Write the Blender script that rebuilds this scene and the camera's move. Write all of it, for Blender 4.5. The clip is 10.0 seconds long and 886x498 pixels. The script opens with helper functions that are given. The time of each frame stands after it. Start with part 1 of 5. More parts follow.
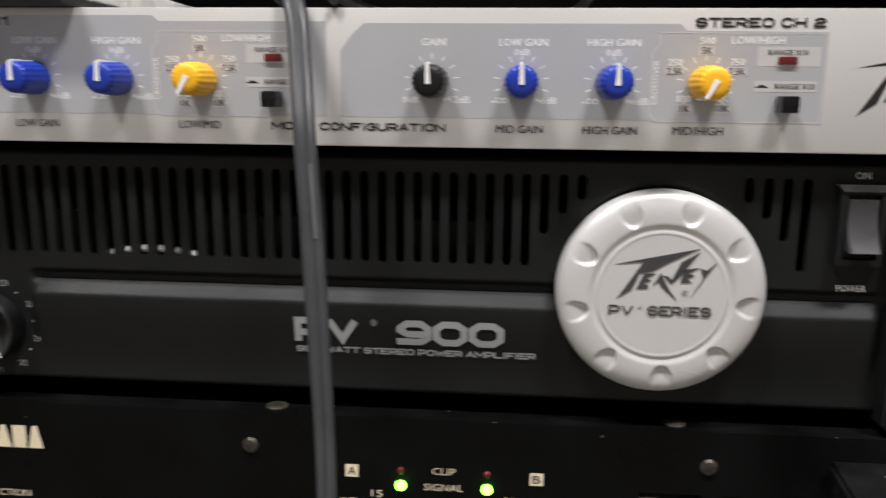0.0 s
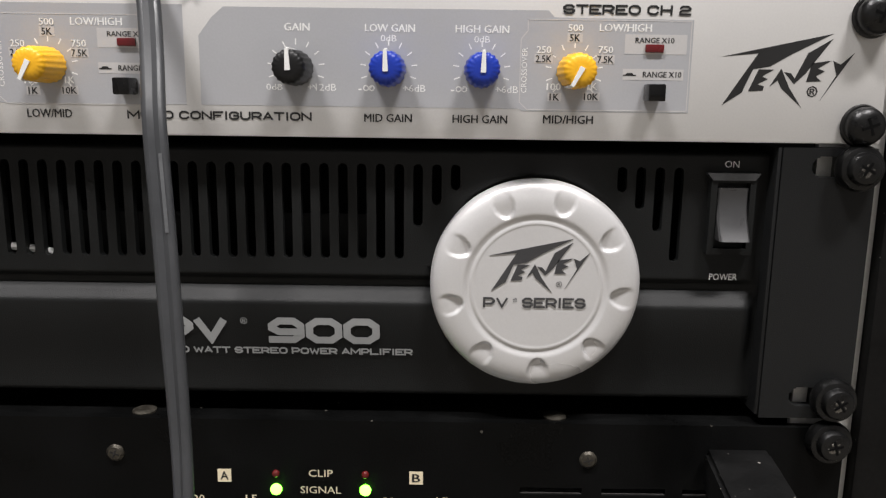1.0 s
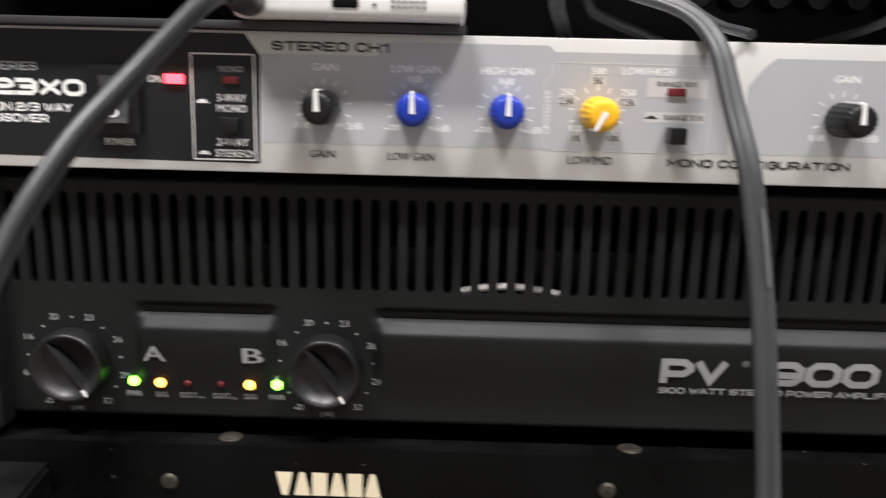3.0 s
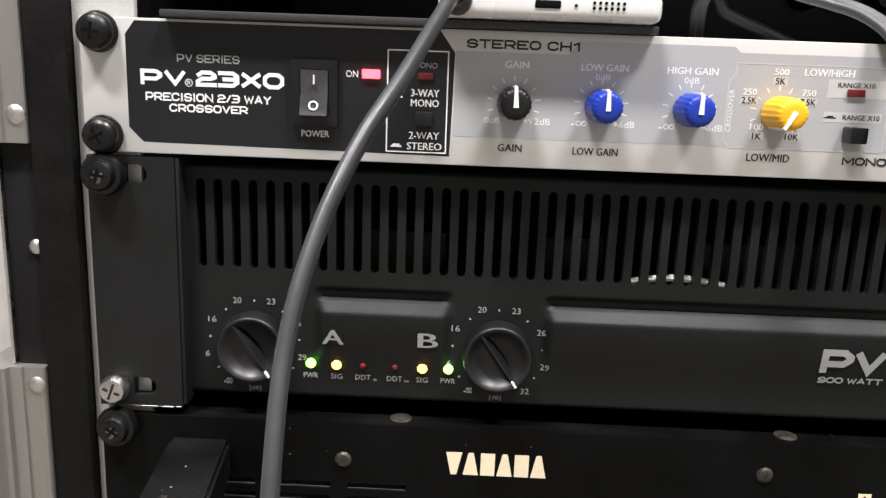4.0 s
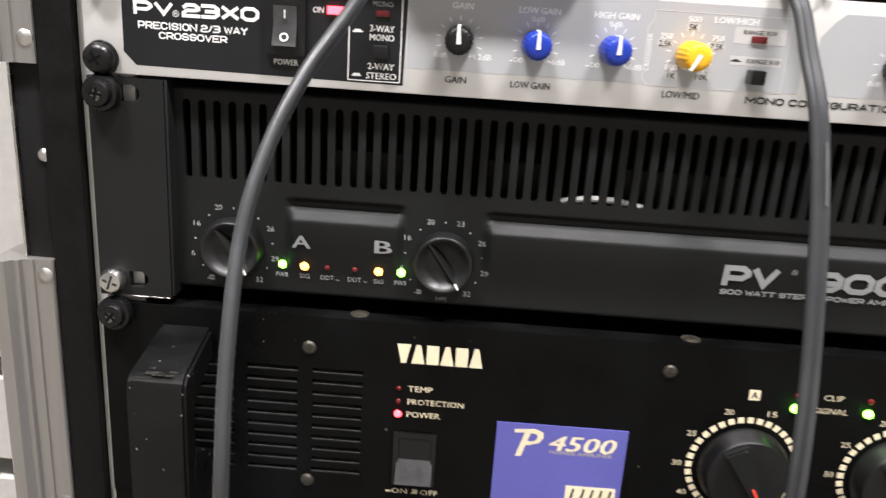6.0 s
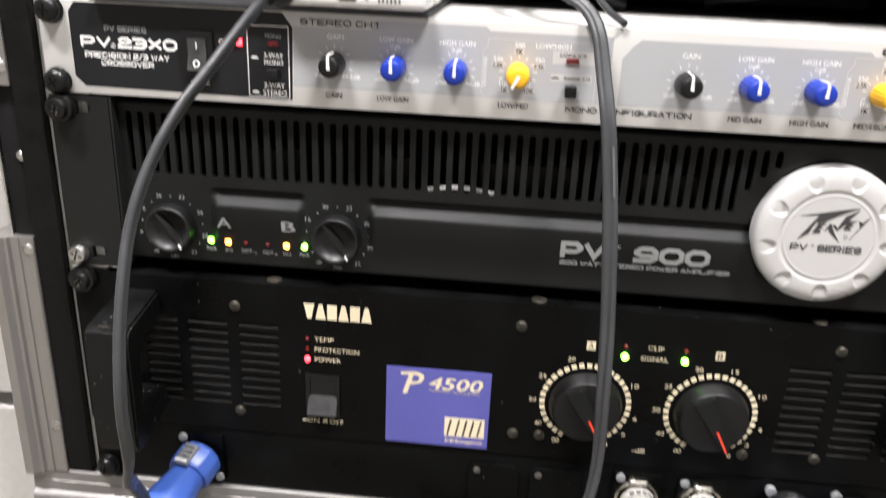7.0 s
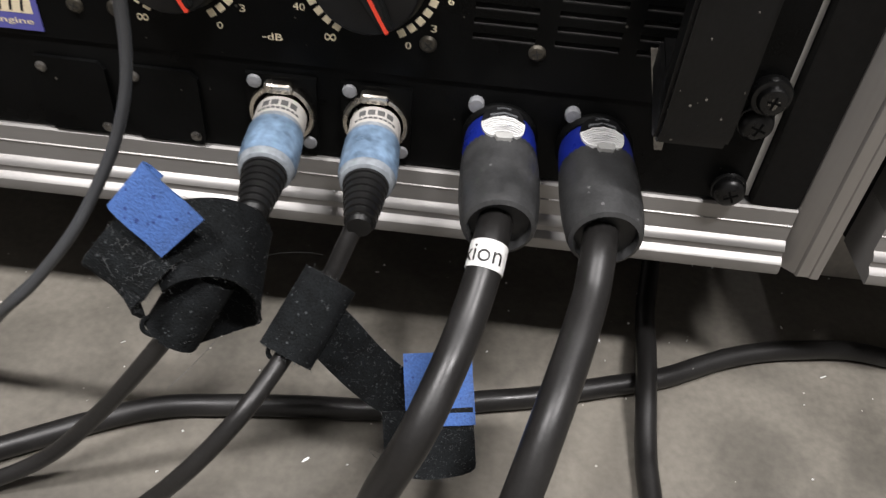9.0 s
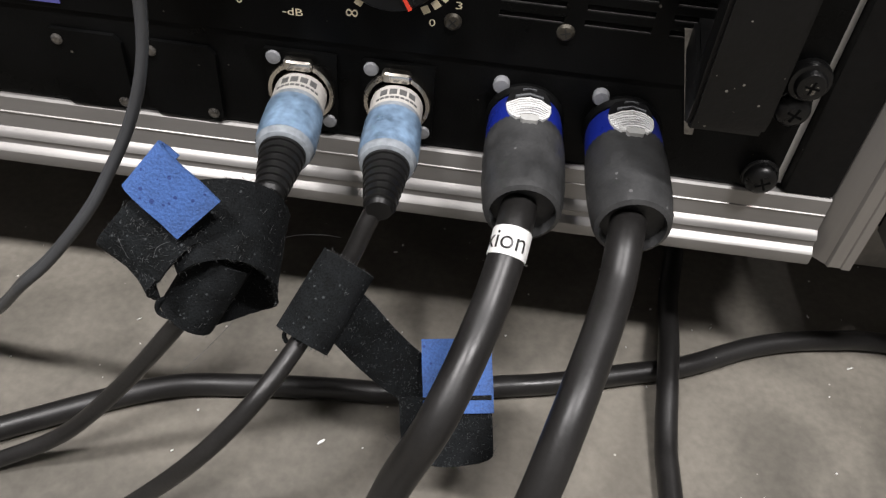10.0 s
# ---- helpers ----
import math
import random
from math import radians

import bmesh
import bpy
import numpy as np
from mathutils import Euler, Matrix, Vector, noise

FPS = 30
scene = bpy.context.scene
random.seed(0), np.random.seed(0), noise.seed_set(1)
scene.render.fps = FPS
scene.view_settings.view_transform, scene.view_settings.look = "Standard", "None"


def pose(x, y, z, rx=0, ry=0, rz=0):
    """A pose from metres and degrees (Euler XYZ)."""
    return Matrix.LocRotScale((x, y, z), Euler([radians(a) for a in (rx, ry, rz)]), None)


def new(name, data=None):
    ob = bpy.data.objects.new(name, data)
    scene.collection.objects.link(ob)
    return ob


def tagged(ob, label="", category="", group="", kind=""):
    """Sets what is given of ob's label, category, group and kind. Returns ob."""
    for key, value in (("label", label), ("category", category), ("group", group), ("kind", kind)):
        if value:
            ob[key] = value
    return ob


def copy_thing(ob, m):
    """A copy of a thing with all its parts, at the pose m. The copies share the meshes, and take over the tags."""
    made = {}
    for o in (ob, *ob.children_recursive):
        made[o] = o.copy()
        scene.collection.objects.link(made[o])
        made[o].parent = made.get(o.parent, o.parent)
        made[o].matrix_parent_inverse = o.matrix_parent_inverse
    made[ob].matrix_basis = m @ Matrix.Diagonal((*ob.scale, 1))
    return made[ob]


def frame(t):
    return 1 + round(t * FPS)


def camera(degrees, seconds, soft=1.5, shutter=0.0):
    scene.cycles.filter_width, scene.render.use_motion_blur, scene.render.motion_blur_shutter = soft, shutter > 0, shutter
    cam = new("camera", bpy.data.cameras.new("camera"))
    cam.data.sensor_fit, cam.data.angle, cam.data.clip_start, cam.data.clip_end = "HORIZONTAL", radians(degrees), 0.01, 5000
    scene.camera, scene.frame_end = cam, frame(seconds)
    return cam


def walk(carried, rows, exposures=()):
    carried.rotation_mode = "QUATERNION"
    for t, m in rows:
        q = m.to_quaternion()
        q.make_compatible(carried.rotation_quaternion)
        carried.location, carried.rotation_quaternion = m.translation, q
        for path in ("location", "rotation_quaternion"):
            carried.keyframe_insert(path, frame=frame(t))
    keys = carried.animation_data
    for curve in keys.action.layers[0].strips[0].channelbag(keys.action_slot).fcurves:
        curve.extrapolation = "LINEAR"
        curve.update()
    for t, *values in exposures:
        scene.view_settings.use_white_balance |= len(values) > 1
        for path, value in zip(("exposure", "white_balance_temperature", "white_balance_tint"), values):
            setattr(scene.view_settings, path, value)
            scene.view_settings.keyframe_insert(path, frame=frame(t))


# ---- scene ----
cam = camera(58.81, 10.0, soft=1.3, shutter=0.4)
# seconds, eye x, y, z, yaw to the left, pitch up, roll
ROWS = [
    (0.0, 0.0862, -0.2546, 0.3421, 4.81, -11.02, 0.59),
    (0.5, 0.1072, -0.2465, 0.3393, 1.38, -11.09, 0.70),
    (1.0, 0.1073, -0.2463, 0.3392, 0.23, -11.11, 0.73),
    (1.5, 0.1001, -0.2476, 0.3417, 0.43, -11.31, 0.57),
    (2.0, 0.0587, -0.2484, 0.3394, 1.03, -10.83, 0.83),
    (2.3, 0.0194, -0.2450, 0.3494, 1.54, -12.15, 1.16),
    (2.5, -0.0106, -0.2439, 0.3513, 0.30, -12.47, 1.53),
    (2.7, -0.0261, -0.2457, 0.3501, 1.29, -12.28, 1.36),
    (3.0, -0.0582, -0.2484, 0.3534, 0.75, -11.59, 1.39),
    (3.2, -0.0789, -0.2510, 0.3496, 0.86, -11.04, 1.54),
    (4.3, -0.1194, -0.2610, 0.3551, 0.99, -12.71, 2.37),
    (4.5, -0.1210, -0.2609, 0.3538, 0.59, -12.73, 2.54),
    (5.0, -0.1178, -0.2641, 0.3532, 0.69, -13.35, 2.63),
    (5.2, -0.1178, -0.2673, 0.3496, 0.53, -13.70, 2.92),
    (6.3, -0.0678, -0.3189, 0.3683, 1.79, -17.73, 4.30),
    (6.5, -0.0462, -0.3325, 0.3766, 3.00, -17.48, 3.62),
    (6.9, -0.0207, -0.3633, 0.3927, 3.88, -19.29, 2.77),
    (7.0, -0.0173, -0.3651, 0.3992, 4.40, -20.99, 2.62),
    (7.2, -0.0127, -0.3707, 0.3957, 4.23, -23.38, 2.62),
    (7.5, 0.0133, -0.3776, 0.3859, 4.09, -25.32, 2.74),
    (8.0, 0.0720, -0.3371, 0.3484, 2.76, -34.77, 3.33),
    (8.3, 0.0936, -0.3031, 0.3202, 1.81, -40.07, 4.34),
    (8.5, 0.1121, -0.2819, 0.3092, 1.65, -41.76, 5.27),
    (9.0, 0.1358, -0.2442, 0.2822, 1.25, -42.03, 5.58),
    (9.2, 0.1386, -0.2406, 0.2765, 1.77, -42.22, 5.75),
    (9.5, 0.1367, -0.2357, 0.2785, 2.45, -43.33, 5.73),
    (10.0, 0.1338, -0.2370, 0.2803, 2.65, -44.06, 5.66),
]
walk(cam, [(t, pose(x, y, z) @ pose(0, 0, 0, 0, 0, yaw) @ pose(0, 0, 0, 90 + pitch) @ pose(0, 0, 0, 0, 0, roll)) for t, x, y, z, yaw, pitch, roll in ROWS],
     exposures=[(0.0, 0.7), (1.8, 0.7), (3.0, 1.05), (4.5, 1.34), (5.2, 1.38), (6.5, 1.52), (7.2, 1.32), (8.0, 1.2), (8.6, 0.75), (10.0, 0.7)])

# ---- light: two fluorescent fittings on the ceiling of a plain room ----
world = bpy.data.worlds.new("room_air")
scene.world = world
world.use_nodes = True
world.node_tree.nodes["Background"].inputs[0].default_value = (0.75, 0.85, 1.0, 1)
world.node_tree.nodes["Background"].inputs[1].default_value = 0.05


def ceiling_tube(x, y, z, length, watts):
    lamp = bpy.data.lights.new("tube_light", "AREA")
    lamp.shape, lamp.size, lamp.size_y, lamp.energy = "RECTANGLE", length, 0.22, watts
    lamp.color = (1.0, 0.965, 0.965)
    ob = new("tube_light", lamp)
    ob.matrix_world = pose(x, y, z)
    return ob


LAMPS = [(-0.80, -0.85, 2.66, 0.6, 52), (0.85, -0.85, 2.66, 0.6, 52), (0.1, 0.75, 2.66, 0.6, 24)]
for spec in LAMPS:
    ceiling_tube(*spec)

# ---- materials ----
def material(name, colour, rough=0.5, metal=0.0, vary=0.12, grain=900.0, broad=18.0, bump=0.05, specks=0.0, speck_colour=(0.5, 0.5, 0.47), stretch=(1, 1, 1), gloss_vary=0.12, coat=0.0, spread=0.0, shine=0.5, speck_scale=240.0, speck_size=0.14):
    """A surface with fine grain, broad unevenness, relief and, where asked, dust specks."""
    m = bpy.data.materials.new(name)
    m.use_nodes = True
    n, l = m.node_tree.nodes, m.node_tree.links
    b = n["Principled BSDF"]
    b.inputs["Metallic"].default_value = metal
    b.inputs["Coat Weight"].default_value = coat
    b.inputs["Specular IOR Level"].default_value = shine
    co = n.new("ShaderNodeTexCoord")
    mp = n.new("ShaderNodeMapping")
    mp.inputs["Scale"].default_value = stretch
    l.new(co.outputs["Object"], mp.inputs["Vector"])
    fine, wide = n.new("ShaderNodeTexNoise"), n.new("ShaderNodeTexNoise")
    for tex, scale, detail in ((fine, grain, 2.0), (wide, broad, 4.0)):
        tex.inputs["Scale"].default_value, tex.inputs["Detail"].default_value = scale, detail
        l.new(mp.outputs["Vector"], tex.inputs["Vector"])
    both = n.new("ShaderNodeMath")
    both.operation = "ADD"
    l.new(fine.outputs["Fac"], both.inputs[0]), l.new(wide.outputs["Fac"], both.inputs[1])
    tone = n.new("ShaderNodeMapRange")
    tone.inputs["From Min"].default_value, tone.inputs["From Max"].default_value = 0.6, 1.4
    tone.inputs["To Min"].default_value, tone.inputs["To Max"].default_value = 1 - vary, 1 + vary
    l.new(both.outputs[0], tone.inputs["Value"])
    mul = n.new("ShaderNodeVectorMath")
    mul.operation = "SCALE"
    mul.inputs[0].default_value = colour
    l.new(tone.outputs["Result"], mul.inputs["Scale"])
    last = mul.outputs["Vector"]
    if spread:
        info = n.new("ShaderNodeObjectInfo")
        sp = n.new("ShaderNodeMapRange")
        sp.inputs["To Min"].default_value, sp.inputs["To Max"].default_value = 1 - spread, 1 + spread
        l.new(info.outputs["Random"], sp.inputs["Value"])
        m2 = n.new("ShaderNodeVectorMath")
        m2.operation = "SCALE"
        l.new(last, m2.inputs[0]), l.new(sp.outputs["Result"], m2.inputs["Scale"])
        last = m2.outputs["Vector"]
    if specks:
        vor = n.new("ShaderNodeTexVoronoi")
        vor.inputs["Scale"].default_value = speck_scale
        l.new(co.outputs["Object"], vor.inputs["Vector"])
        size = n.new("ShaderNodeSeparateColor")
        l.new(vor.outputs["Color"], size.inputs["Color"])
        pick = n.new("ShaderNodeMapRange")
        pick.inputs["From Min"].default_value, pick.inputs["From Max"].default_value = 1 - specks, 1.0
        pick.inputs["To Min"].default_value, pick.inputs["To Max"].default_value = 0.0, speck_size
        l.new(size.outputs["Red"], pick.inputs["Value"])
        near = n.new("ShaderNodeMath")
        near.operation = "LESS_THAN"
        l.new(vor.outputs["Distance"], near.inputs[0]), l.new(pick.outputs["Result"], near.inputs[1])
        mix = n.new("ShaderNodeMix")
        mix.data_type = "RGBA"
        l.new(near.outputs[0], mix.inputs["Factor"]), l.new(last, mix.inputs["A"])
        mix.inputs["B"].default_value = (*speck_colour, 1)
        last = mix.outputs["Result"]
    l.new(last, b.inputs["Base Color"])
    ro = n.new("ShaderNodeMapRange")
    ro.inputs["From Min"].default_value, ro.inputs["From Max"].default_value = 0.3, 0.7
    ro.inputs["To Min"].default_value, ro.inputs["To Max"].default_value = max(0.02, rough - gloss_vary), min(1, rough + gloss_vary)
    l.new(wide.outputs["Fac"], ro.inputs["Value"])
    l.new(ro.outputs["Result"], b.inputs["Roughness"])
    if bump:
        bp = n.new("ShaderNodeBump")
        bp.inputs["Strength"].default_value, bp.inputs["Distance"].default_value = bump, 0.0004
        l.new(fine.outputs["Fac"], bp.inputs["Height"])
        l.new(bp.outputs["Normal"], b.inputs["Normal"])
    return m


def glow(name, colour, strength):
    m = bpy.data.materials.new(name)
    m.use_nodes = True
    b = m.node_tree.nodes["Principled BSDF"]
    b.inputs["Base Color"].default_value = (*colour, 1)
    b.inputs["Emission Color"].default_value = (*colour, 1)
    b.inputs["Emission Strength"].default_value = strength
    b.inputs["Roughness"].default_value = 0.3
    return m


SILVER = material("silver_panel_paint", (0.62, 0.61, 0.59), 0.42, 0.25, 0.04, 1600, 9, 0.03)
GREY_PRINT = material("grey_panel_print", (0.43, 0.435, 0.45), 0.45, 0.2, 0.04, 1600, 9, 0.03)
PALE_PRINT = material("pale_panel_print", (0.56, 0.55, 0.54), 0.45, 0.2, 0.04, 1600, 9, 0.0)
BLACK_PRINT = material("black_panel_print", (0.011, 0.0115, 0.013), 0.4, 0.0, 0.2, 1600, 9, 0.05, 0.004, shine=0.3)
INK = material("black_ink", (0.012, 0.012, 0.012), 0.5, 0.0, 0.1, 900, 30, 0.0)
WHITE_INK = material("white_ink", (0.82, 0.82, 0.80), 0.5, 0.0, 0.05, 900, 30, 0.0)
GREY_INK = material("grey_ink", (0.33, 0.34, 0.34), 0.5, 0.0, 0.05, 900, 30, 0.0)
CREAM_INK = material("cream_ink", (0.78, 0.68, 0.48), 0.5, 0.0, 0.08, 900, 30, 0.0)
CREAM_FAINT = material("worn_cream_ink", (0.45, 0.40, 0.30), 0.5, 0.0, 0.1, 900, 30, 0.0)
CHARCOAL = material("textured_black_plastic", (0.0080, 0.0086, 0.0085), 0.5, 0.0, 0.14, 2600, 14, 0.25, 0.006, (0.25, 0.25, 0.24), shine=0.22)
CHARCOAL_EAR = material("black_powder_coat", (0.0085, 0.009, 0.0092), 0.5, 0.0, 0.15, 2200, 14, 0.2, 0.006, shine=0.28)
AMP_BLACK = material("black_painted_steel", (0.0027, 0.0028, 0.0028), 0.40, 0.0, 0.8, 1500, 26, 0.14, 0.05, (0.06, 0.056, 0.048), gloss_vary=0.26, shine=0.09, speck_scale=300.0, speck_size=0.2)
HANDLE_BLACK = material("scuffed_black_handle", (0.0026, 0.0026, 0.0026), 0.42, 0.0, 0.5, 700, 40, 0.2, 0.16, (0.20, 0.19, 0.17), shine=0.30, speck_scale=520.0, speck_size=0.26)
KNOB_BLACK = material("glossy_black_plastic", (0.004, 0.004, 0.004), 0.2, 0.0, 0.2, 800, 60, 0.04, 0.01, coat=0.1, shine=0.3)
KNOB_SATIN = material("satin_black_plastic", (0.0035, 0.0035, 0.0038), 0.42, 0.0, 0.2, 800, 60, 0.06, shine=0.4)
KNOB_BLUE = material("blue_knob_plastic", (0.008, 0.034, 0.34), 0.38, 0.0, 0.1, 800, 60, 0.05)
KNOB_YELLOW = material("yellow_knob_plastic", (0.86, 0.45, 0.015), 0.4, 0.0, 0.07, 800, 60, 0.05)
KNOB_WHITE = material("white_pointer_plastic", (0.82, 0.82, 0.80), 0.4, 0.0, 0.05, 800, 60, 0.0)
POINTER_RED = material("red_pointer_paint", (0.75, 0.06, 0.03), 0.45, 0.0, 0.06, 800, 60, 0.0)
DISC_SILVER = material("satin_silver_plastic", (0.66, 0.655, 0.65), 0.36, 0.35, 0.03, 1500, 25, 0.04)
SCREW_BLACK = material("black_oxide_screw", (0.006, 0.006, 0.006), 0.34, 0.3, 0.3, 1200, 120, 0.15, 0.03)
SCREW_WORN = material("worn_screw_metal", (0.20, 0.19, 0.175), 0.33, 0.9, 0.5, 900, 300, 0.2)
SCREW_DULL = material("dull_bronze_screw", (0.075, 0.068, 0.055), 0.4, 0.7, 0.5, 900, 300, 0.2)
FLUFF = material("grey_fluff", (0.085, 0.088, 0.09), 0.9, 0.0, 0.2, 900, 60, 0.0)
STEEL = material("bright_steel", (0.62, 0.61, 0.59), 0.28, 1.0, 0.12, 900, 90, 0.08)
RIVET = material("pale_plastic_rivet", (0.22, 0.225, 0.235), 0.3, 0.0, 0.1, 900, 90, 0.05)
ALU = material("brushed_aluminium", (0.30, 0.291, 0.281), 0.44, 0.6, 0.06, 420, 22, 0.03, stretch=(0.06, 1, 1))
ALU_UP = material("brushed_aluminium_upright", (0.38, 0.365, 0.35), 0.45, 0.85, 0.06, 420, 22, 0.03, stretch=(1, 1, 0.06))
RAIL_WHITE = material("pale_zinc_rail", (0.60, 0.60, 0.58), 0.4, 0.4, 0.1, 700, 40, 0.06)
CASE_BLACK = material("black_case_laminate", (0.0045, 0.0045, 0.0048), 0.6, 0.0, 0.3, 500, 20, 0.2, 0.01, (0.12, 0.12, 0.11), shine=0.25)
# near-black that stands in for the shade inside housings, slots and holes
VOID_BLACK = material("interior_shade_black", (0.0025, 0.0025, 0.0025), 0.9, 0.0, 0.3, 500, 20, 0.1, shine=0.1)
CABLE_GREY = material("grey_cable_sheath", (0.042, 0.044, 0.047), 0.42, 0.0, 0.1, 700, 60, 0.06)
CABLE_PRINT = material("pale_cable_print", (0.085, 0.088, 0.092), 0.5, 0.0, 0.2, 900, 60, 0.0)
CABLE_BLACK = material("black_rubber_cable", (0.0125, 0.0118, 0.0114), 0.4, 0.0, 0.35, 900, 45, 0.12, 0.01, (0.2, 0.19, 0.18), shine=0.45)
RUBBER = material("dark_grey_rubber", (0.033, 0.0335, 0.034), 0.5, 0.0, 0.3, 900, 110, 0.18, 0.05, (0.12, 0.12, 0.12), gloss_vary=0.2, speck_scale=500.0, speck_size=0.3)
BOOT = material("black_rubber_boot", (0.006, 0.006, 0.006), 0.45, 0.0, 0.2, 900, 45, 0.1)
DIAL_BLACK = material("polished_black_plastic", (0.0035, 0.0035, 0.0036), 0.42, 0.0, 0.2, 800, 60, 0.02, 0.006, gloss_vary=0.05, shine=0.6)
PALE_PATCH = material("dull_pale_metal", (0.20, 0.185, 0.16), 0.5, 0.2, 0.5, 700, 120, 0.2)
# grey stands in for the light reflected by the glossy black rocker
SWITCH_GREY = material("reflection_grey_switch", (0.042, 0.042, 0.043), 0.30, 0.0, 0.06, 900, 60, 0.02)
VELCRO = material("black_hook_tape", (0.0075, 0.0085, 0.0092), 0.95, 0.0, 0.9, 1700, 160, 1.0, 0.14, (0.05, 0.055, 0.058), shine=0.15, speck_scale=900.0, speck_size=0.4)
# lighter grey that puts the light caught by the vent lips into their colour
VENT_LIP = material("lit_vent_lip", (0.048, 0.047, 0.045), 0.55, 0.0, 0.4, 900, 200, 0.1)
DARK_INK = material("dark_grey_ink", (0.045, 0.045, 0.047), 0.5, 0.0, 0.1, 900, 30, 0.0)
VELCRO_BLUE = material("blue_woven_tape", (0.045, 0.105, 0.30), 0.85, 0.0, 0.4, 1300, 90, 1.0, 0.10, (0.02, 0.045, 0.17), speck_scale=620.0, speck_size=0.45)
SHELL_BLUE = material("blue_connector_plastic", (0.045, 0.105, 0.40), 0.4, 0.0, 0.1, 900, 60, 0.06)
RING_BLUE = material("deep_blue_ring", (0.008, 0.018, 0.20), 0.35, 0.0, 0.1, 900, 60, 0.05)
SLEEVE_BLUE = material("frosted_blue_sleeve", (0.165, 0.245, 0.350), 0.38, 0.0, 0.6, 300, 62, 0.06, coat=0.3)
SLEEVE_CLEAR = material("frosted_clear_sleeve", (0.26, 0.285, 0.31), 0.4, 0.0, 0.3, 500, 110, 0.06, coat=0.2)
LABEL_WHITE = material("white_paper_label", (0.80, 0.80, 0.78), 0.5, 0.0, 0.04, 900, 60, 0.03)
LABEL_CREAM = material("cream_wrap_label", (0.47, 0.45, 0.42), 0.5, 0.0, 0.12, 900, 90, 0.03)
LABEL_INK = material("faded_black_ink", (0.10, 0.10, 0.10), 0.5, 0.0, 0.3, 900, 200, 0.0)
LINING = material("worn_case_lining", (0.0042, 0.0041, 0.0040), 0.55, 0.0, 0.6, 400, 60, 0.3, 0.04, (0.14, 0.14, 0.13), shine=0.18)
STRAP_EDGE = material("grey_tape_edge", (0.10, 0.105, 0.11), 0.9, 0.0, 0.4, 1500, 200, 0.6)
CARD_BLUE = material("violet_blue_sticker", (0.10, 0.10, 0.37), 0.45, 0.0, 0.06, 900, 40, 0.03)
NICKEL = material("nickel_shell", (0.66, 0.62, 0.55), 0.24, 1.0, 0.12, 900, 90, 0.06)
LATCH = material("silver_latch", (0.80, 0.80, 0.79), 0.4, 0.2, 0.06, 900, 90, 0.03)
PHONE_WHITE = material("white_phone_plastic", (0.72, 0.71, 0.69), 0.28, 0.1, 0.04, 900, 50, 0.02)
FLAP = material("black_foam_sheet", (0.024, 0.024, 0.026), 0.6, 0.0, 0.2, 900, 50, 0.2)
WALL = material("pale_wall_paint", (0.30, 0.295, 0.29), 0.8, 0.0, 0.06, 90, 2, 0.1)
CEIL = material("white_ceiling_paint", (0.45, 0.45, 0.45), 0.85, 0.0, 0.04, 90, 2, 0.1)
BOX_PALE = material("pale_painted_board", (0.60, 0.585, 0.56), 0.6, 0.0, 0.08, 200, 6, 0.1)
BLOCK = material("worn_pale_block", (0.42, 0.39, 0.34), 0.7, 0.0, 0.2, 200, 30, 0.2)
LED_GREEN = glow("green_lamp", (0.18, 1.0, 0.04), 8.0)
LED_AMBER = glow("amber_lamp", (1.0, 0.40, 0.05), 4.5)
LED_RED = glow("red_lamp", (1.0, 0.025, 0.035), 6.5)
LED_DARK = material("unlit_red_lamp", (0.10, 0.008, 0.008), 0.25, 0.0, 0.05, 900, 60, 0.0)
LENS_DARK = material("dark_red_lens", (0.12, 0.010, 0.012), 0.3, 0.0, 0.05, 900, 60, 0.0)
TUBE = glow("tube_glow", (1.0, 0.97, 0.92), 6.0)


def concrete():
    m = material("dusty_concrete", (0.142, 0.130, 0.109), 0.62, 0.0, 0.22, 260, 7, 0.25, 0.05, (0.42, 0.40, 0.36), gloss_vary=0.15)
    n, l = m.node_tree.nodes, m.node_tree.links
    b = n["Principled BSDF"]
    old = b.inputs["Base Color"].links[0].from_socket
    co = n.new("ShaderNodeTexCoord")
    stain = n.new("ShaderNodeTexNoise")
    stain.inputs["Scale"].default_value, stain.inputs["Detail"].default_value, stain.inputs["Distortion"].default_value = 14, 5, 0.8
    l.new(co.outputs["Object"], stain.inputs["Vector"])
    r = n.new("ShaderNodeMapRange")
    r.inputs["From Min"].default_value, r.inputs["From Max"].default_value = 0.38, 0.62
    r.inputs["To Min"].default_value, r.inputs["To Max"].default_value = 0.72, 1.18
    l.new(stain.outputs["Fac"], r.inputs["Value"])
    s = n.new("ShaderNodeVectorMath")
    s.operation = "SCALE"
    l.new(old, s.inputs[0]), l.new(r.outputs["Result"], s.inputs["Scale"])
    l.new(s.outputs["Vector"], b.inputs["Base Color"])
    return m


CONCRETE = concrete()

# ---- building helpers ----
def thing(name, at, label, category, group="", kind=""):
    ob = new(name)
    ob.empty_display_size = 0.02
    ob.location = at
    return tagged(ob, label, category, group, kind)


def to_world(ob):
    """The place of a thing or part, before the scene is evaluated."""
    m = ob.matrix_basis
    return to_world(ob.parent) @ ob.matrix_parent_inverse @ m if ob.parent else m


def part(name, bm, mat, parent=None, label="", sharp=32):
    """One mesh, in world coordinates, under a thing or part."""
    me = bpy.data.meshes.new(name)
    bmesh.ops.recalc_face_normals(bm, faces=bm.faces[:])
    bm.to_mesh(me)
    bm.free()
    return part_of(name, me, mat, parent, label, sharp)


